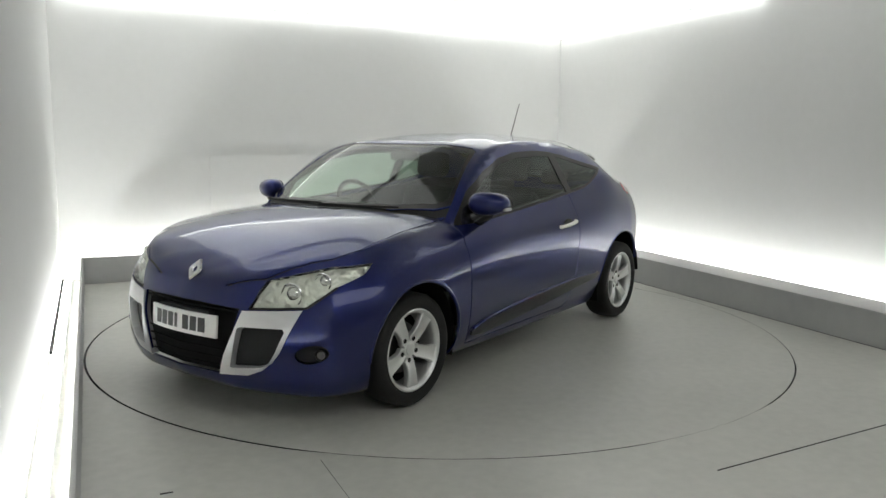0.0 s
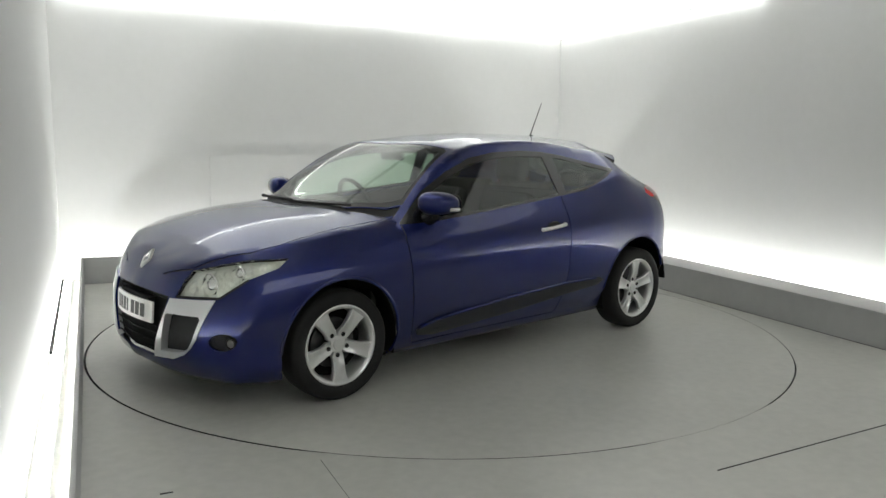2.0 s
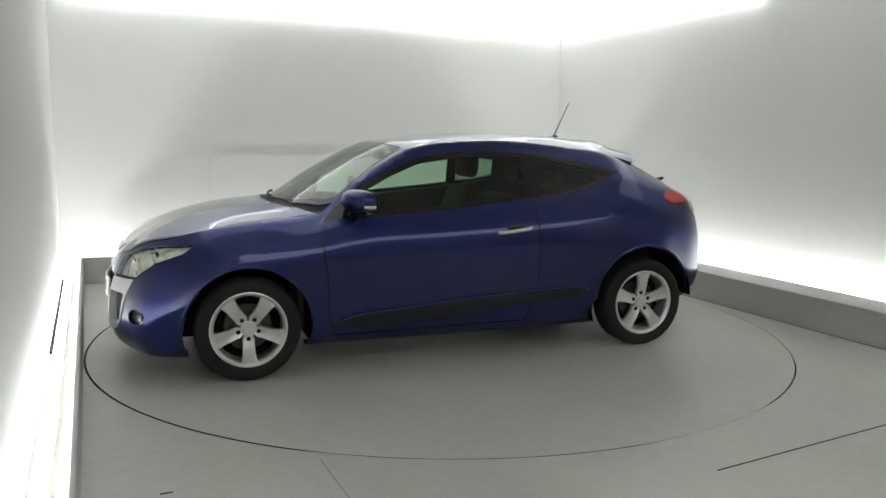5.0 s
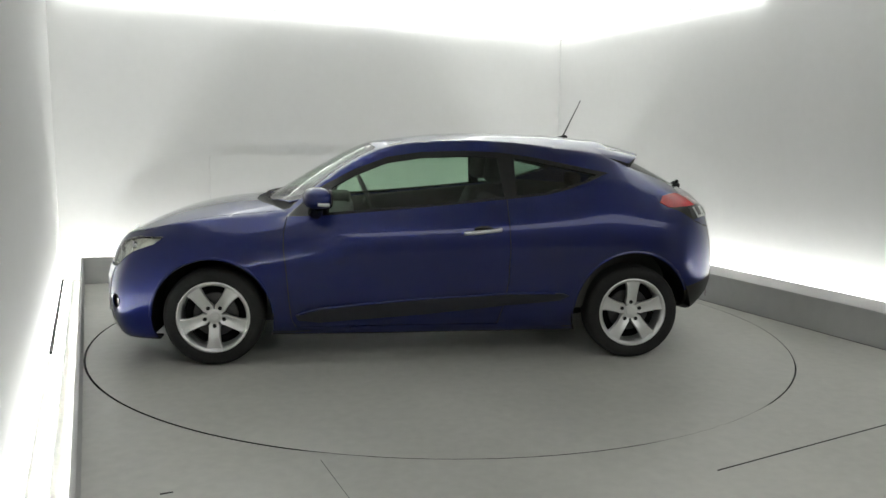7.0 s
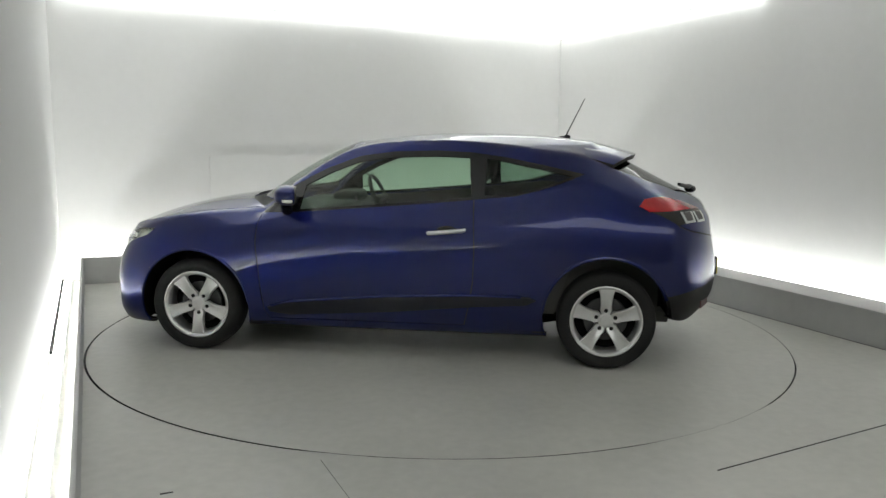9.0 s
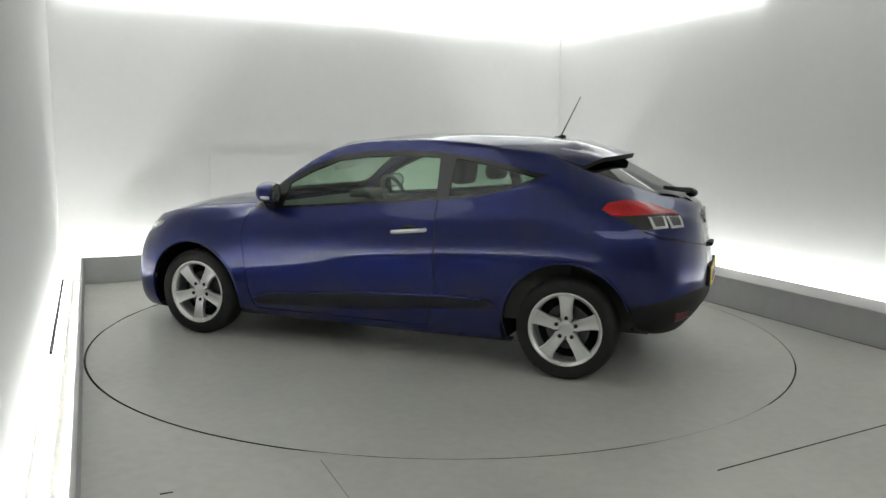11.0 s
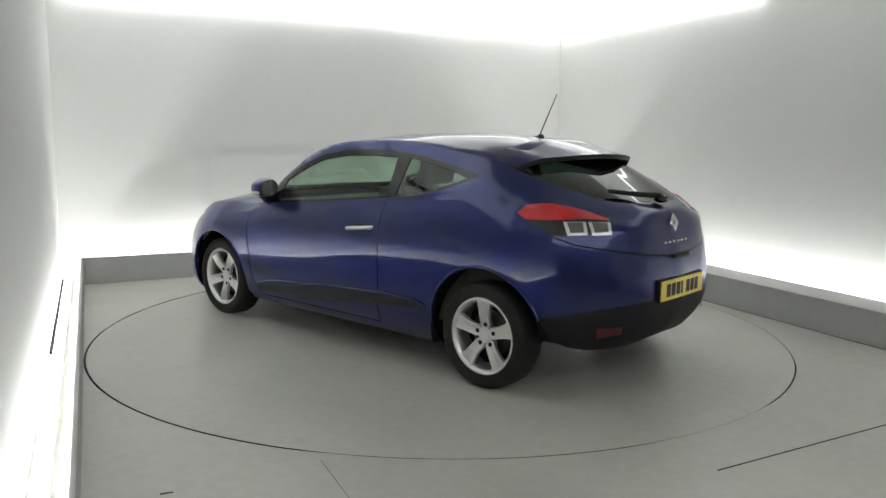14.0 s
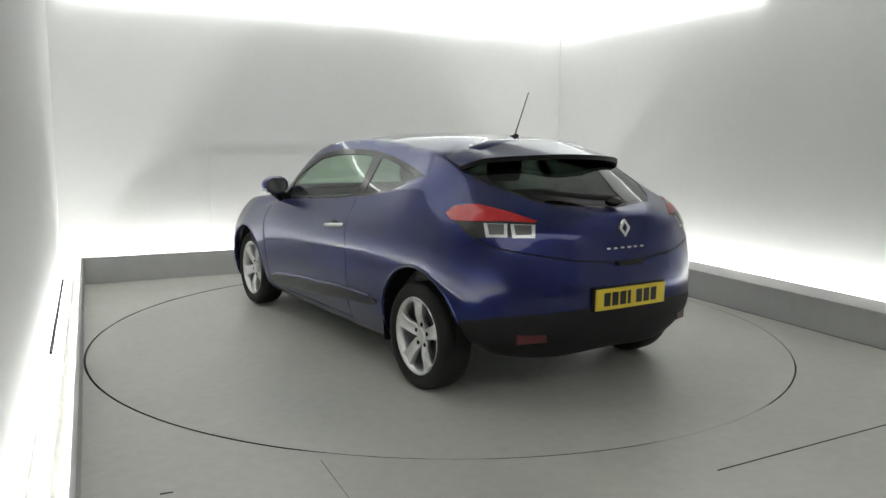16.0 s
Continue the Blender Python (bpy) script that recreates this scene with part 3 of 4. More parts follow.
REGIONS = [
    Region("hole", ring_side(1.32, .308, .365), SIDE, lambda c: c.y > 0.42 and c.z < 0.8 and c.x > 0.8),
    Region("hole", ring_side(-1.316, .312, .385), SIDE, lambda c: c.y > 0.42 and c.z < 0.8 and c.x < -0.8),
    Region("door_glass", DOOR_GLASS, SIDE, up_side),
    Region("quarter_glass", QUARTER_GLASS, SIDE, up_side),
    Region("window_surround", DLO, SIDE, up_side),
    Region("windscreen", SCREEN_GLASS, (1, 0, .3), glazed),
    Region("windscreen_surround", WINDSCREEN, (1, 0, .3), glazed),
    Region("rear_window", REAR_GLASS, (-1, 0, .6), tail_top),
    Region("rear_surround", REAR_SCREEN, (-1, 0, .6), tail_top),
    *strips("seal", [HEADLIGHT[0], HEADLIGHT[9], HEADLIGHT[8], HEADLIGHT[7]], (1, 1, 0), nose, 0.012),
    Region("headlight", HEADLIGHT, (1, 1, 0), nose),
    Region("duct", TRIM_HOLE, (1, .3, 0), nose),
    Region("grille_trim", TRIM_OUT, (1, .3, 0), nose),
    Region("grille", GRILLE, FRONT, nose),
    Region("fog_recess", FOG, (.85, .5, 0), nose),
    Region("lamp_inner", HOLE_A, (-1, 1, 0), tail_side),
    Region("lamp_ring", RING_A, (-1, 1, 0), tail_side),
    Region("lamp_inner_b", HOLE_B, (-1, 1, 0), tail_side),
    Region("lamp_ring_b", RING_B, (-1, 1, 0), tail_side),
    Region("tail_red", TAIL_RED, (-1, 1, 0), tail_side),
    Region("tail_dark", TAIL, (-1, 1, 0), tail_side),
    Region("bumper_dark", BUMPER_DARK, (-1, .7, 0), lambda c: c.x < -1.45 and c.z < 0.7),
    Region("moulding", MOULDING, SIDE, low_side),
]
REGIONS += strips("seal", DOOR_EDGE, SIDE, lambda c: c.y > 0.6 and c.z < 1.07 and -0.6 < c.x < 0.95)
REGIONS += strips("seal", HOOD_EDGE, (.25, .1, 1), hoodish, 0.007)
REGIONS += strips("seal", HATCH_LINE, (-1, .6, 0), lambda c: c.x < -1.7 and c.z < 1.0, 0.008)
REGIONS += [
    Region("cowl", COWL_FRONT + WINDSCREEN[:4][::-1], TOP, lambda c: 0.7 < c.x < 1.2 and c.z > 0.9),
    Region("hood", HOOD_EDGE + COWL_FRONT[::-1], (.25, .1, 1), hoodish),
    Region("door", DOOR_EDGE + side((-.25, 1.02), (.2, .985), (.64, .95)), SIDE, low_side),
    Region("hatch", HATCH, (-1, .45, 0), lambda c: c.x < -1.7 and c.z < 1.2),
]

shell = half_shell()
for region in REGIONS:
    if region.label not in ("hood", "door", "hatch"):
        region.cut(shell)
shell.normal_update()
shell.faces.ensure_lookup_table()
shell.verts.ensure_lookup_table()
CENTRES = np.array([f.calc_center_median()[:] for f in shell.faces])
LABELS = np.array([""] * len(CENTRES), dtype="U24")
for region in REGIONS:
    LABELS[(LABELS == "") & region.holds(CENTRES)] = region.label
NORMALS = np.array([f.normal[:] for f in shell.faces])
rest = LABELS == ""
LABELS[rest & (NORMALS[:, 2] < -0.75) & (CENTRES[:, 2] < 0.26)] = "underbody"
rest = LABELS == ""
LABELS[rest & (CENTRES[:, 0] > 1.605) & (CENTRES[:, 2] < 0.80)] = "front_bumper"
LABELS[rest & (CENTRES[:, 0] < -1.62) & (CENTRES[:, 2] < 0.93)] = "rear_bumper"
rest = LABELS == ""
LABELS[rest & (CENTRES[:, 0] > 0.87) & (CENTRES[:, 2] > 0.2)] = "front_wing"
LABELS[LABELS == ""] = "body"
V_CO = np.array([v.co[:] for v in shell.verts])
V_NO = np.array([v.normal[:] for v in shell.verts])
on_axis = np.abs(V_CO[:, 1]) < 1e-4
V_NO[on_axis, 1] = 0
V_NO /= np.maximum(np.linalg.norm(V_NO, axis=1), 1e-9)[:, None]
SHELL_FACES = [[v.index for v in f.verts] for f in shell.faces]
shell.free()


def shell_part(name, label, mat, parent, sides=(1, -1), join=True, offset=0.0, flange=0.012, text=""):
    """The shell's faces of one label as a panel with turned-in edges; joined across the car or one to a side."""
    picked = [SHELL_FACES[i] for i in np.nonzero(LABELS == label)[0]]
    count = {}
    for f in picked:
        for a, b in zip(f, f[1:] + f[:1]):
            count[(a, b)] = count.get((a, b), 0) + 1
    rim = [(a, b) for (a, b) in count if (b, a) not in count and not (on_axis[a] and on_axis[b])]
    used = sorted({i for f in picked for i in f})
    index = {k: n for n, k in enumerate(used)}
    co = V_CO[used] + V_NO[used] * offset
    no = V_NO[used]
    faces = [[index[i] for i in f] for f in picked]
    co, no = list(co), list(no)
    for a, b in rim:
        p, q = co[index[a]], co[index[b]]
        na, nb = no[index[a]], no[index[b]]
        out = np.cross(q - p, na)
        out /= max(np.linalg.norm(out), 1e-9)
        k = len(co)
        co += [p, q, q - nb * flange, p - na * flange]
        no += [out] * 4
        faces.append([k + 1, k, k + 3, k + 2])
    co, no = np.array(co), np.array(no)
    made = []
    flip = np.array([1, -1, 1])
    if join:
        n = len(co)
        made.append(mesh_object(name, np.concatenate([co, co * flip]), faces + [[i + n for i in f[::-1]] for f in faces], mat, parent, text, np.concatenate([no, no * flip])))
    else:
        for s in sides:
            if s > 0:
                made.append(mesh_object(name, co, faces, mat, parent, text, no))
            else:
                made.append(mesh_object(name, co * flip, [f[::-1] for f in faces], mat, parent, text, no * flip))
    return made


def near(p, label=None):
    """The shell's nearest vertex and normal to a place on the car's y > 0 side."""
    k = np.argmin(((V_CO - np.array(p)) ** 2).sum(1))
    return Vector(V_CO[k]), Vector(V_NO[k])


car = tagged(new("car"), "dark blue three-door hatchback car with silver alloy wheels, on a turntable", "car")
shell_part("body", "body", car_paint, car)
hood = shell_part("hood", "hood", car_paint, car)[0]
doors = shell_part("door", "door", car_paint, car, join=False)
front_bumper = shell_part("front_bumper", "front_bumper", car_paint, car)[0]
rear_bumper = shell_part("rear_bumper", "rear_bumper", car_paint, car)[0]
shell_part("front_wing", "front_wing", car_paint, car, join=False)
hatch = shell_part("tailgate", "hatch", car_paint, car)[0]
shell_part("underbody", "underbody", black_plastic, car)
shell_part("rubber_seal", "seal", gap_black, car, offset=-0.006, text="black rubber panel gap seal")
shell_part("cowl", "cowl", black_plastic, car, offset=-0.008, text="black plastic cowl grille")
for d, o in zip(doors, shell_part("window_pane", "door_glass", car_glass, car, join=False, offset=-0.004, flange=0.004, text="green tinted door window")):
    o.parent = d
shell_part("quarter_window", "quarter_glass", quarter_glass, car, join=False, offset=-0.003, flange=0.004, text="green tinted rear side window")
shell_part("window_surround", "window_surround", gloss_black, car, join=False, text="black window frame")
shell_part("windscreen_surround", "windscreen_surround", gloss_black, car, offset=-0.002)
shell_part("windscreen", "windscreen", screen_glass, car, offset=-0.002, flange=0.005, text="tinted windscreen")
o = shell_part("rear_window", "rear_window", dark_glass, car, offset=-0.002, flange=0.005, text="dark tinted rear window")[0]
o.parent = hatch
shell_part("rear_surround", "rear_surround", gloss_black, car, offset=-0.003)[0].parent = hatch
shell_part("side_moulding", "moulding", moulding_black, car, join=False, offset=0.013, text="black plastic door moulding")
shell_part("lower_bumper", "bumper_dark", black_plastic, car, offset=0.001, text="black plastic lower bumper")[0].parent = rear_bumper
shell_part("grille", "grille", housing_black, car, offset=-0.03, flange=0.02, text="black front grille")[0].parent = front_bumper
shell_part("air_duct", "duct", black_plastic, car, join=False, offset=-0.035, flange=0.02, text="black side air intake")
shell_part("grille_trim", "grille_trim", silver_trim, car, join=False, offset=0.006, flange=0.045, text="satin silver air intake surround")
# body-coloured hollow on the car; the black here stands in for its shade
shell_part("fog_recess", "fog_recess", black_plastic, car, join=False, offset=-0.022, flange=-0.012, text="fog lamp recess with its shade coloured black")
# ---- headlights ----
for s, lens in zip((1, -1), shell_part("headlight", "headlight", lens_glass, car, join=False, flange=0.01, text="clear headlight with chrome reflector")):
    back = shell_part("reflector", "headlight", reflector, lens, sides=(s,), join=False, offset=-0.026, flange=-0.022)[0]
    for (x, y, z), r in (((1.925, .60, .66), .055), ((1.80, .715, .715), .042)):
        q, n = near((x, y, z))
        q, n = Vector((q.x, q.y * s, q.z)), Vector((n.x, n.y * s, n.z))
        aim = Vector((1, 0.25 * s, 0.05)).normalized()
        c = q - n * 0.03
        bm = bmesh.new()
        a = aim.orthogonal().normalized()
        b = aim.cross(a)
        prof = ((r * 1.08, 0.022), (r, 0.026), (r * 0.9, 0.018), (r * 0.8, 0.0), (r * 0.7, 0.012), (r * 0.4, 0.026), (0.002, 0.03))
        rings = [[bm.verts.new(c + aim * (h - 0.012) + rr * (math.cos(2 * math.pi * k / 20) * a + math.sin(2 * math.pi * k / 20) * b)) for k in range(20)] for rr, h in prof]
        for u, v in zip(rings, rings[1:]):
            for k in range(20):
                bm.faces.new((u[k], u[(k + 1) % 20], v[(k + 1) % 20], v[k]))
        part("lamp_bowl", bm, chrome, lens, smooth=True)

# ---- tail lamps ----
for s, red in zip((1, -1), shell_part("tail_lamp", "tail_red", red_lens, car, join=False, offset=0.004, text="red and clear tail lamp")):
    shell_part("lamp_back", "tail_red", black_plastic, red, sides=(s,), join=False, offset=-0.012)
    shell_part("lamp_base", "tail_dark", smoke_lens, red, sides=(s,), join=False, offset=0.001)
    for which in ("lamp_ring", "lamp_ring_b"):
        shell_part("lamp_frame", which, white_lens, red, sides=(s,), join=False, offset=0.005, flange=0.008)
    for which in ("lamp_inner", "lamp_inner_b"):
        shell_part("lamp_lens", which, grey_lens, red, sides=(s,), join=False, offset=0.002)
    q, n = near((-1.975, .575, .375))
    bm = bmesh.new()
    t = Vector((n.y, -n.x, 0)).normalized()
    c = q + n * 0.0005
    for du, dv, dn in ((-.08, -.03, 0), (.08, -.042, 0), (.08, .03, 0), (-.08, .03, 0)):
        bm.verts.new(c + t * du + Vector((0, 0, dv)))
    for du, dv, dn in ((-.072, -.024, 0), (.072, -.035, 0), (.072, .024, 0), (-.072, .024, 0)):
        bm.verts.new(c + t * du + Vector((0, 0, dv)) + n * 0.005)
    bm.verts.ensure_lookup_table()
    v = list(bm.verts)
    for f in ((4, 5, 6, 7), (0, 1, 5, 4), (1, 2, 6, 5), (2, 3, 7, 6), (3, 0, 4, 7)):
        bm.faces.new([v[i] for i in f])
    for w in v:
        w.co.y *= s
    bmesh.ops.recalc_face_normals(bm, faces=bm.faces)
    part("reflector", bm, dark_red, rear_bumper, "dark red bumper reflector")

# rounded upper edge of the side mouldings
for s in (1, -1):
    pts = []
    line = [(.80, .322), (.675, .357), (.055, .412), (-.51, .440), (-.84, .437)]
    for (x0, z0), (x1, z1) in zip(line, line[1:]):
        for k in range(8):
            x, z = x0 + (x1 - x0) * k / 8, z0 + (z1 - z0) * k / 8
            q, n = near((x, .89, z))
            pts.append((x, (q.y + 0.006) * s, z))
    part("moulding_edge", tube_bm(pts, 0.009, 10), car_paint, car, smooth=True)

# ---- fog lamps ----
for s in (1, -1):
    q, n = near((1.90, .79, .39))
    c = Vector((q.x, q.y * s, q.z)) - Vector((n.x, n.y * s, n.z)) * 0.006
    aim = Vector((0.88, 0.47 * s, 0)).normalized()
    bm = tube_bm([c - aim * 0.03, c - aim * 0.008, c], 0.029, 18)
    fog = part("fog_lamp", bm, gloss_black, front_bumper, "small round fog lamp", smooth=True)
    part("fog_lens", tube_bm([c - aim * 0.002, c + aim * 0.004], 0.022, 18, taper=0.017), grey_lens, fog, "round glass lens", smooth=True)

# grille slats and plate holder
for k, z in enumerate((0.285, 0.325, 0.365, 0.405, 0.56)):
    w = 0.27 + 0.10 * (z - 0.25) / 0.32
    pts = []
    for i in range(9):
        y = -w + 2 * w * i / 8
        q, n = near((2.12, abs(y), z))
        pts.append((q.x - 0.016, y, z))
    part("grille_slat", tube_bm(pts, 0.0045, 6), housing_black, front_bumper, smooth=True)


def number_plate(x, z, turn, mat, text, bend):
    e = tagged(new("number_plate"), text)
    e.parent = car
    ys = [-0.26 + 0.52 * k / 12 for k in range(13)]
    outline = [(0.006 - bend * y * y, y) for y in ys] + [(-0.006 - bend * y * y, y) for y in ys[::-1]]
    plate = part("plate", prism_bm(outline, -0.056, 0.056), mat, e)
    x0 = -0.205
    for k, w in enumerate((.045, .045, .045, .022, .045, .045, .045)):
        if k == 4:
            x0 += 0.03
        f0, f1 = 0.0072 - bend * x0 ** 2, 0.0072 - bend * (x0 + w) ** 2
        part("character_bar", prism_bm([(f0, x0), (f1, x0 + w), (f1 - 0.004, x0 + w), (f0 - 0.004, x0)], -0.036, 0.036), plate_ink, plate)
        x0 += w + 0.012
    e.matrix_basis = pose(x, 0, z, 0, 0, turn)
    return e


plate = number_plate(2.113, 0.477, 0, plate_white, "white front number plate with dark bars", 0.42)
plate.rotation_euler = (0, radians(-4), 0)
number_plate(-2.086, 0.578, 180, plate_yellow, "yellow rear number plate with dark bars", 0.08)
part("plate_holder", box_bm(2.03, -0.2, 0.41, 2.088, 0.2, 0.545, 0.006), black_plastic, front_bumper)
part("plate_recess", box_bm(-2.080, -0.268, 0.515, -2.03, 0.268, 0.642, 0.006), black_plastic, rear_bumper)


def diamond(name, c, aim, up, h, w, mat, parent):
    """A hollow upright rhombus badge."""
    bm = bmesh.new()
    c, aim, up = Vector(c), Vector(aim).normalized(), Vector(up).normalized()
    r = aim.cross(up).normalized()
    loops = []
    for f, d in ((1.0, 0.0), (0.92, 0.012), (0.5, 0.012), (0.42, 0.0)):
        loops.append([bm.verts.new(c + up * (h * f * a) + r * (w * f * b) + aim * d) for a, b in ((1, 0), (.12, 1), (-.12, 1), (-1, 0), (-.12, -1), (.12, -1))])
    for u, v in zip(loops, loops[1:]):
        for k in range(6):
            bm.faces.new((u[k], u[(k + 1) % 6], v[(k + 1) % 6], v[k]))
    bmesh.ops.recalc_face_normals(bm, faces=bm.faces)
    return part(name, bm, mat, parent, "chrome rhombus badge")


q, n = near((2.0, 0, .715))
diamond("badge", (q.x + 0.004, 0, .722), (0.75, 0, 0.6), (-0.62, 0, 0.78), .062, .043, chrome, hood)
q, n = near((-2.0, 0, .937))
diamond("badge", (q.x - 0.003, 0, .937), (-1, 0, 0.15), (0.15, 0, 1), .054, .040, chrome, hatch)
for k in range(6):
    y = 0.125 - k * 0.05
    q, n = near((-2.03, abs(y), .835))
    part("lettering_bar", box_bm(q.x - 0.004, y - 0.012, .830, q.x + 0.01, y + 0.012, .840, 0.002), silver_trim, hatch, "small chrome bar in place of lettering")
part("tailgate_handle", box_bm(-2.075, -0.09, 0.746, -2.03, 0.09, 0.77, 0.006), black_plastic, hatch)

# ---- spoiler ----
def spoiler():
    n, m = 33, 8
    top, low = [], []
    for i in range(n):
        y = -0.615 + 1.23 * i / (n - 1)
        a = abs(y)
        xr = -1.535 + 0.10 * (a / 0.5) ** 2.2 if a < 0.5 else -1.435 + 0.09 * ((a - 0.5) / 0.115) ** 1.5
        zr = 1.318 - 0.022 * (a / 0.5) ** 2 - (0.035 * ((a - 0.5) / 0.115) ** 1.6 if a > 0.5 else 0)
        rt, rl = [], []
        for k in range(m):
            u = k / (m - 1)
            x = -1.17 + (xr + 1.17) * u
            g, gn = near((x, a, 1.30))
            q, qn = near((-1.17, a, 1.31))
            z0 = q.z + 0.002
            z = z0 + (zr - z0) * (u ** 1.15)
            rt.append((x, y, z))
            zl = z - 0.012 - 0.03 * math.sin(math.pi * min(1, u * 1.2) * 0.5) * (1 - 0.45 * u)
            rl.append((x + 0.012 * u, y, zl))
        top.append(rt)
        low.append(rl)
    vt = [q for r in top for q in r]
    ft = [(i * m + k, (i + 1) * m + k, (i + 1) * m + k + 1, i * m + k + 1) for i in range(n - 1) for k in range(m - 1)]
    b = len(vt)
    sp = mesh_object("spoiler", vt, ft, car_paint, car, "body-coloured roof spoiler")
    vl = [q for r in low for q in r] + [r[-1] for r in top] + list(top[0]) + list(top[-1])
    fl = [f[::-1] for f in ft]
    e = n * m
    for i in range(n - 1):
        fl.append((i * m + m - 1, e + i, e + i + 1, (i + 1) * m + m - 1))
    for k in range(m - 1):
        fl.append((k, k + 1, e + n + k + 1, e + n + k))
        fl.append(((n - 1) * m + k, e + n + m + k, e + n + m + k + 1, (n - 1) * m + k + 1))
    under = mesh_object("underside", vl, fl, black_plastic, sp, "black spoiler underside", smooth=False)
    return sp


spoiler()

# ---- aerial, wipers ----
aerial_base = bmesh.new()
bmesh.ops.create_uvsphere(aerial_base, u_segments=16, v_segments=8, radius=1.0, matrix=Matrix.Translation((-1.033, 0, 1.398)) @ Matrix.Diagonal((0.055, 0.024, 0.028, 1)))
for v in aerial_base.verts:
    v.co.z += max(0, -(v.co.x + 1.033)) * 0.45 * (v.co.z > 1.398)
base = part("aerial", aerial_base, black_plastic, car, "black roof aerial", smooth=True)
part("mast", tube_bm([(-1.051, 0, 1.421), (-1.067, 0, 1.454), (-1.177, 0, 1.685)], 0.0055, 8, taper=0.0028), black_plastic, base, smooth=True)
q, n = near((-1.945, 0, 1.085))
arm = part("rear_wiper", tube_bm([(-1.925, -.03, 1.08), (-1.915, .03, 1.09), (-1.87, .16, 1.10), (-1.79, .36, 1.122)], 0.021, 8, taper=0.012), black_plastic, hatch, "black rear wiper", smooth=True)
bm = bmesh.new()
bmesh.ops.create_uvsphere(bm, u_segments=14, v_segments=8, radius=1.0, matrix=Matrix.Translation((-1.925, 0, 1.073)) @ Matrix.Diagonal((0.04, 0.055, 0.027, 1)))
part("wiper_cap", bm, gloss_black, arm, smooth=True)
for y0, y1 in ((-.58, -.02), (-.05, .52)):
    pts, bl = [], []
    for k in range(8):
        y = y0 + (y1 - y0) * k / 7
        a = abs(y)
        x = 1.085 - 0.26 * a * a - 0.018
        pts.append((x + 0.012, y, 0.998 + 0.012 * k / 7))
    part("windscreen_wiper", tube_bm(pts, 0.011, 6, taper=0.006), black_plastic, car, "black windscreen wiper", smooth=True)

# ---- door mirrors ----
for s, d in zip((1, -1), doors):
    bm = bmesh.new()
    bmesh.ops.create_uvsphere(bm, u_segments=28, v_segments=16, radius=1.0)
    for v in bm.verts:
        x, y, z = v.co
        x = math.copysign(abs(x) ** 0.75, x)
        y = math.copysign(abs(y) ** 0.8, y)
        z = math.copysign(abs(z) ** 0.85, z)
        v.co = (max(x * 0.085, -0.055) - 0.03 * y, y * 0.106, z * (0.066 - 0.008 * y))
        v.co += Vector((.68, .922, 1.034))
        v.co.y *= s
    if s < 0:
        bmesh.ops.reverse_faces(bm, faces=bm.faces)
    cap = part("door_mirror", bm, car_paint, d, "body-coloured door mirror with black foot", smooth=True)
    bm = bmesh.new()
    n = 24
    def mirror_ring(f, x):
        out = []
        for k in range(n):
            a = 2 * math.pi * k / n
            cy, cz = math.copysign(abs(math.cos(a)) ** 0.8, math.cos(a)), math.copysign(abs(math.sin(a)) ** 0.85, math.sin(a))
            out.append(bm.verts.new((x - 0.03 * cy * f, (.922 + 0.093 * f * cy) * s, 1.034 + 0.056 * f * cz)))
        return out
    rings = [mirror_ring(1.04, .627), mirror_ring(1.04, .617), mirror_ring(0.93, .617), mirror_ring(0.9, .623)]
    for u, v in zip(rings, rings[1:]):
        for k in range(n):
            bm.faces.new((u[k], u[(k + 1) % n], v[(k + 1) % n], v[k]))
    part("mirror_rim", bm, gloss_black, cap)
    bm = bmesh.new()
    bm.faces.new(mirror_ring(0.92, .621))
    part("mirror_glass", bm, chrome, cap)
    foot = [(.705, .81, .928), (.695, .86, .945), (.685, .90, .972), (.677, .925, .992)]
    part("mirror_foot", tube_bm([(x, y * s, z) for x, y, z in foot], 0.045, 10, taper=0.04), gloss_black, cap, smooth=True)
    part("indicator", tube_bm([(.673, 1.014 * s, 1.006), (.64, 1.026 * s, 1.003), (.61, 1.018 * s, 1.003)], 0.011, 8), white_lens, cap, "white indicator lens", smooth=True)
    # handle
    pts = [(-.212, .898, .818), (-.225, .925, .822), (-.29, .938, .829), (-.37, .939, .838), (-.432, .926, .843), (-.445, .896, .844)]
    bm = tube_bm([(x, y * s, z) for x, y, z in pts], 0.0125, 10)
    part("door_handle", bm, silver_trim, d, "silver pull handle", smooth=True)
    bm = bmesh.new()
    bmesh.ops.create_uvsphere(bm, u_segments=20, v_segments=8, radius=1.0, matrix=Matrix.Translation((-.335, .911 * s, .844)) @ Matrix.Diagonal((0.062, 0.006, 0.025, 1)))
    part("handle_recess", bm, gloss_black, d, smooth=True)

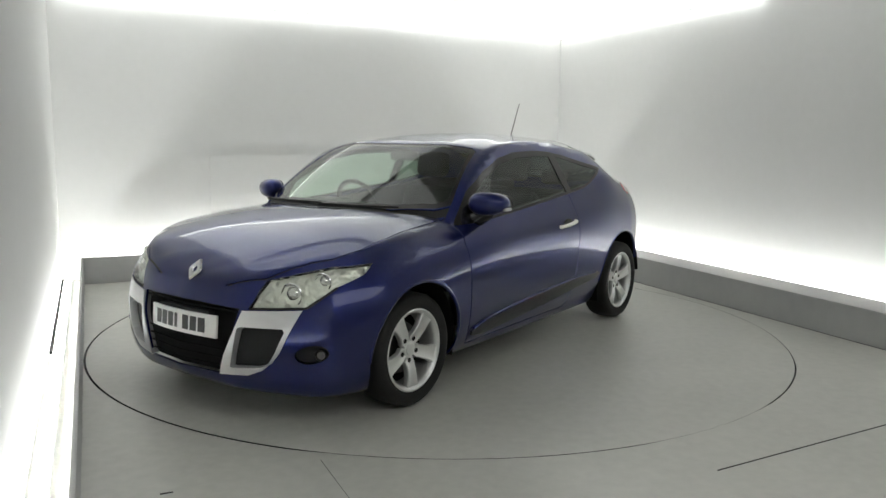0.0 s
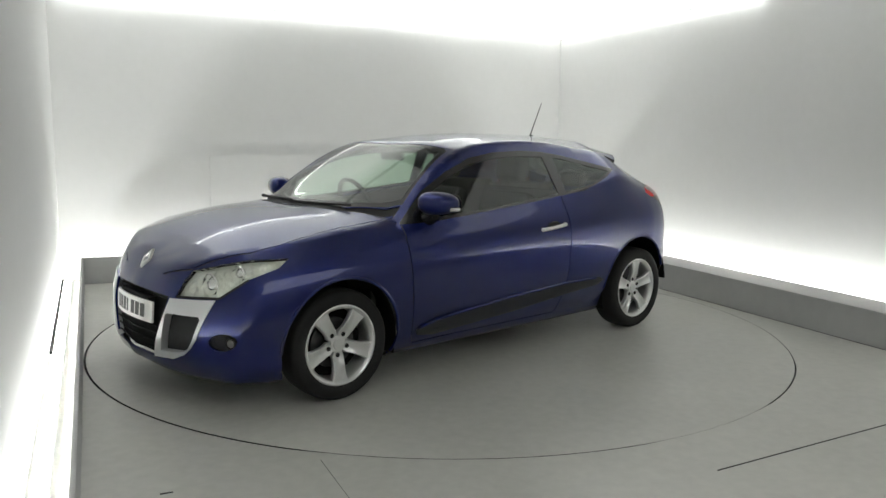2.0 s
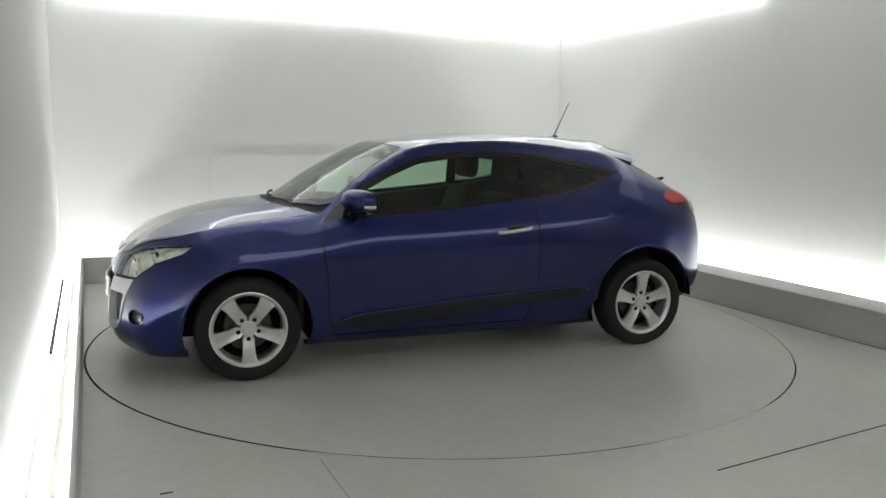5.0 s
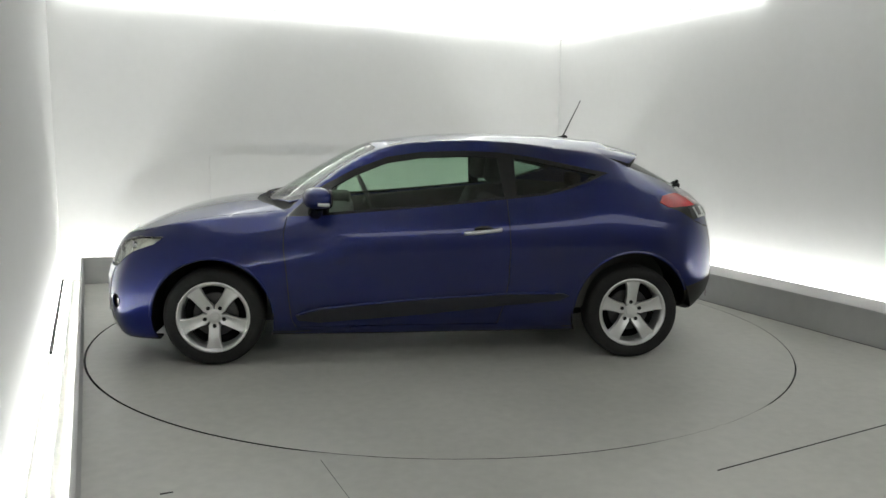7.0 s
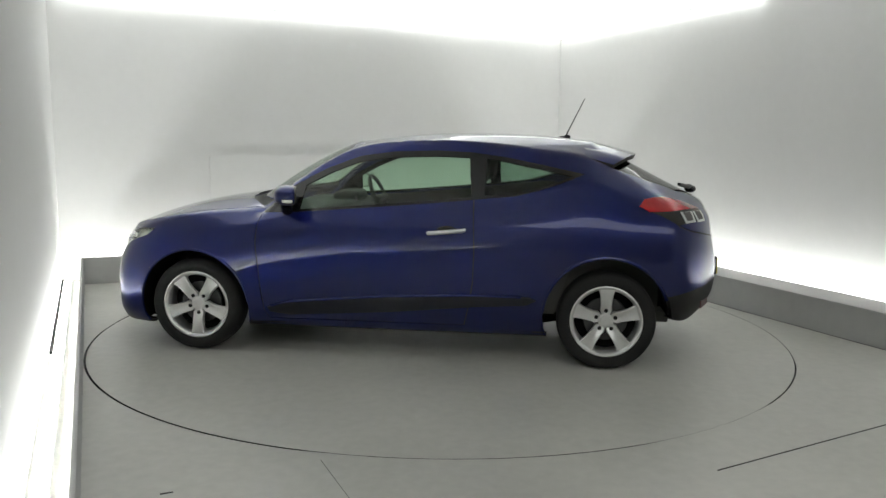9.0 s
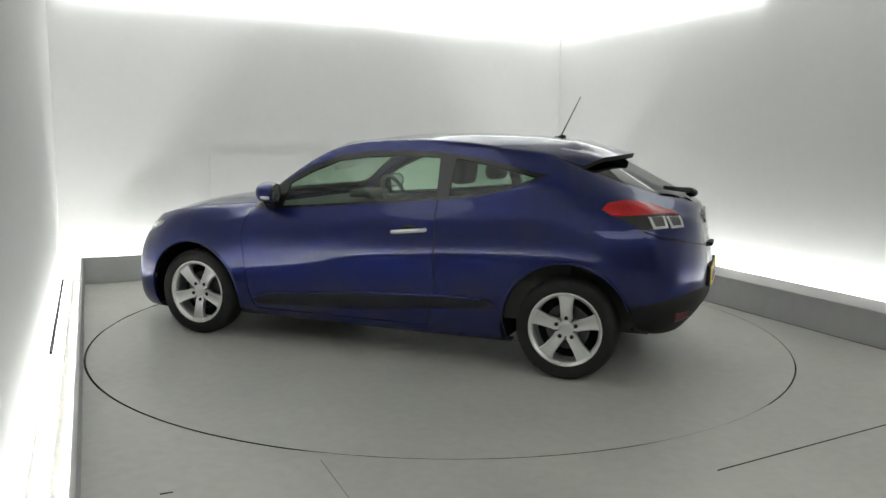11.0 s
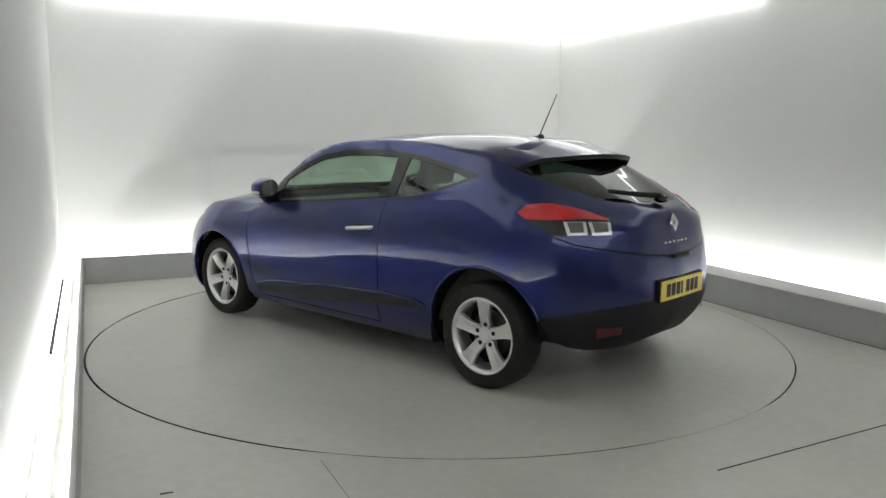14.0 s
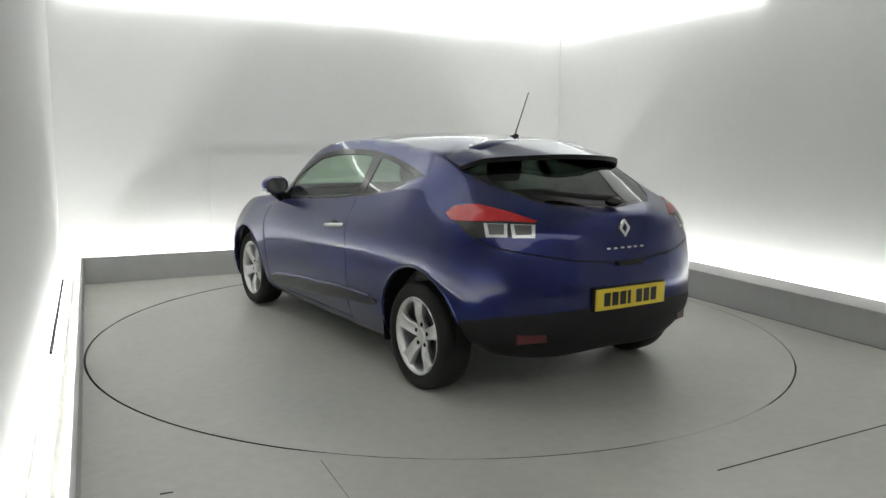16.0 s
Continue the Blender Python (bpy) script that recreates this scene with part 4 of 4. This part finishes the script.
# ---- wheels ----
def make_wheel():
    w = new("wheel")
    # tyre: turned profile round the y axis; outer face towards +y
    prof = [(.214, .072), (.221, .088), (.238, .097), (.264, .099), (.284, .094), (.295, .082), (.3005, .066), (.303, .03), (.3032, .0), (.303, -.03), (.3005, -.066), (.29, -.088), (.26, -.097), (.21, -.09)]

    def turned(profile, n, bm=None):
        bm = bm or bmesh.new()
        rings = [[bm.verts.new((r * math.cos(2 * math.pi * k / n), y, r * math.sin(2 * math.pi * k / n))) for k in range(n)] for r, y in profile]
        for u, v in zip(rings, rings[1:]):
            for k in range(n):
                bm.faces.new((u[k], v[k], v[(k + 1) % n], u[(k + 1) % n]))
        bmesh.ops.recalc_face_normals(bm, faces=bm.faces)
        return bm

    tyre = part("tyre", turned(prof, 64), rubber, w, "black road tyre", smooth=True)
    rim = part("rim", turned([(.206, -.09), (.196, -.05), (.192, .03), (.194, .07), (.204, .083), (.214, .090), (.221, .088), (.223, .08)], 64), alloy, w, "silver five-spoke alloy rim", smooth=True)
    part("brake_disc", turned([(.02, .0), (.135, .0), (.138, -.012), (.02, -.012)], 40), steel_dark, w, smooth=True)
    part("wheel_back", turned([(.001, -.03), (.19, -.03)], 40), housing_black, w)
    for k in range(5):
        bm = bmesh.new()
        a0 = radians(-90 + 72 * k)
        rows = []
        for r, half, y in ((.030, 36, .052), (.072, 31, .057), (.090, 22, .066), (.115, 17.5, .074), (.150, 14.5, .078), (.180, 13.8, .079), (.204, 15, .080)):
            h = radians(half)
            row = []
            for f, dy in ((-1.0, -.030), (-1.0, -.006), (-.86, .0), (-.4, -.004), (0, -.006), (.4, -.004), (.86, .0), (1.0, -.006), (1.0, -.030)):
                a = a0 + h * f
                row.append(bm.verts.new((r * math.cos(a), y + dy, r * math.sin(a))))
            rows.append(row)
        for u, v in zip(rows, rows[1:]):
            for i in range(8):
                bm.faces.new((u[i], u[i + 1], v[i + 1], v[i]))
        bmesh.ops.recalc_face_normals(bm, faces=bm.faces)
        part("spoke", bm, alloy, rim, smooth=True)
        a = a0
        cx, cz = .061 * math.cos(a), .061 * math.sin(a)
        part("wheel_bolt", tube_bm([(cx, .03, cz), (cx, .0535, cz)], 0.0125, 12), gap_black, rim)
    part("hub", turned([(.05, .03), (.046, .053), (.04, .054), (.032, .056), (.030, .061), (.015, .063), (.0005, .063)], 30), alloy, rim, smooth=True)
    return w


first = make_wheel()
first.parent = car
tagged(first, "silver five-spoke alloy wheel with black tyre")
first.matrix_basis = pose(1.32, .80, .303)
for x, y in ((-1.32, .795), (1.32, -.80), (-1.32, -.795)):
    if y > 0:
        m = pose(x, y, .303, 0, 180, 0)
    else:
        m = pose(x, y, .303, 0, 0, 180)
    copy_thing(first, m)

# wheel housings
for x, r in ((1.32, .378), (-1.316, .395)):
    for s in (1, -1):
        bm = bmesh.new()
        n = 24
        a = []
        for k in range(n + 1):
            w = math.pi * (k / n * 1.2 - .1)
            low = .335 if x < 0 and math.cos(w) < 0 else .19
            a.append(bm.verts.new((x + r * math.cos(w), .87 * s, max(low, .31 + r * math.sin(w)))))
        b = [bm.verts.new((v.co.x, .50 * s, v.co.z)) for v in a]
        for k in range(n):
            bm.faces.new((a[k], a[k + 1], b[k + 1], b[k]))
        bm.faces.new(b)
        part("wheel_housing", bm, housing_black, car, smooth=True)

# rolled lips round the wheel openings
for x, z, r, a0, a1 in ((1.32, .308, .367, 2, 176), (-1.316, .312, .387, 5, 160)):
    for s in (1, -1):
        pts = []
        for k in range(31):
            a = radians(a0 + (a1 - a0) * k / 30)
            px, pz = x + r * math.cos(a), z + r * math.sin(a)
            q, n = near((px, .89, pz))
            pts.append((px, (q.y - 0.006) * s, pz))
        part("arch_lip", tube_bm(pts, 0.011, 8), car_paint, car, smooth=True)

# ---- cabin ----
def cushion(name, x0, y0, z0, x1, y1, z1, bevel, lean=0, at=None, mat=None, parent=None):
    bm = box_bm(x0, y0, z0, x1, y1, z1, bevel, 4)
    if lean:
        bmesh.ops.rotate(bm, verts=bm.verts, cent=at, matrix=Matrix.Rotation(radians(lean), 3, "Y"))
    return part(name, bm, mat or seat_cloth, parent or car, smooth=True)


for y in (.36, -.36):
    seat = cushion("front_seat", -.28, y - .24, .36, .24, y + .24, .52, .05)
    cushion("backrest", -.36, y - .235, .46, -.22, y + .235, 1.06, .055, -20, (-.28, y, .5), parent=seat)
    cushion("headrest", -.55, y - .135, 1.10, -.43, y + .135, 1.29, .05, -6, (-.49, y, 1.2), parent=seat)
rear = cushion("rear_seat", -1.02, -.6, .42, -.62, .6, .56, .05)
cushion("backrest", -1.12, -.6, .5, -.98, .6, 1.02, .05, -18, (-1.05, 0, .55), parent=rear)
for y in (.32, -.32):
    cushion("headrest", -1.27, y - .11, 1.04, -1.18, y + .11, 1.15, .035, parent=rear)
dash = cushion("dashboard", .48, -.74, .62, .98, .74, .93, .07, mat=cabin_dark)
cushion("instrument_hood", .50, -.55, .90, .70, -.19, .99, .04, mat=cabin_dark, parent=dash)
part("cabin_floor", box_bm(-1.75, -.47, .22, 1.0, .47, .30, .01), cabin_dark, car)
part("parcel_shelf", box_bm(-1.75, -.55, .90, -1.14, .55, .93, .01), cabin_dark, car)
part("bulkhead", box_bm(.98, -.74, .25, 1.02, .74, .90, .01), cabin_dark, car)
for s in (1, -1):
    bm = bmesh.new()
    q = [(.80, .78, .32), (-1.0, .80, .32), (-1.3, .66, .6), (-1.25, .66, 1.05), (-.9, .735, 1.07), (-.5, .76, 1.02), (.25, .765, .945), (.80, .765, .90)]
    o = [bm.verts.new((x, y * s, z)) for x, y, z in q]
    i = [bm.verts.new((x, (y - .04) * s, z)) for x, y, z in q]
    bm.faces.new(o)
    bm.faces.new(i[::-1])
    for k in range(len(q)):
        bm.faces.new((o[k], o[(k + 1) % len(q)], i[(k + 1) % len(q)], i[k]))
    bmesh.ops.recalc_face_normals(bm, faces=bm.faces)
    part("door_trim", bm, cabin_dark, car)
for s in (1, -1):
    bm = prism_bm([(x, y * s) for x, y in ((-1.22, .635), (-1.84, .45), (-1.84, .43), (-1.22, .61))], .3, 1.02)
    part("boot_trim", bm, cabin_dark, car)
# steering wheel on the right-hand side of the car
tilt = Matrix.Translation((.36, -.37, .93)) @ Matrix.Rotation(radians(-66), 4, "Y")
ring = [tilt @ Vector((.185 * math.cos(2 * math.pi * k / 24), .185 * math.sin(2 * math.pi * k / 24), 0)) for k in range(25)]
sw = part("steering_wheel", tube_bm(ring, .016, 8), cabin_dark, car, smooth=True)
part("spoke_pad", tube_bm([tilt @ Vector((0, -.17, 0)), tilt @ Vector((0, 0, -.02)), tilt @ Vector((0, .17, 0))], .03, 8), cabin_dark, sw, smooth=True)
part("rear_view_mirror", box_bm(.30, -.12, 1.25, .33, .12, 1.31, .015), cabin_dark, car)


def motions():
    rows = []
    for t, a in TURN:
        rows.append((t, pose(0, 0, 0, 0, 0, a) @ pose(CAR_X, CAR_Y, 0)))
    walk(car, rows)
    walk(turntable, [(t, pose(0, 0, 0, 0, 0, a)) for t, a in TURN])


motions()
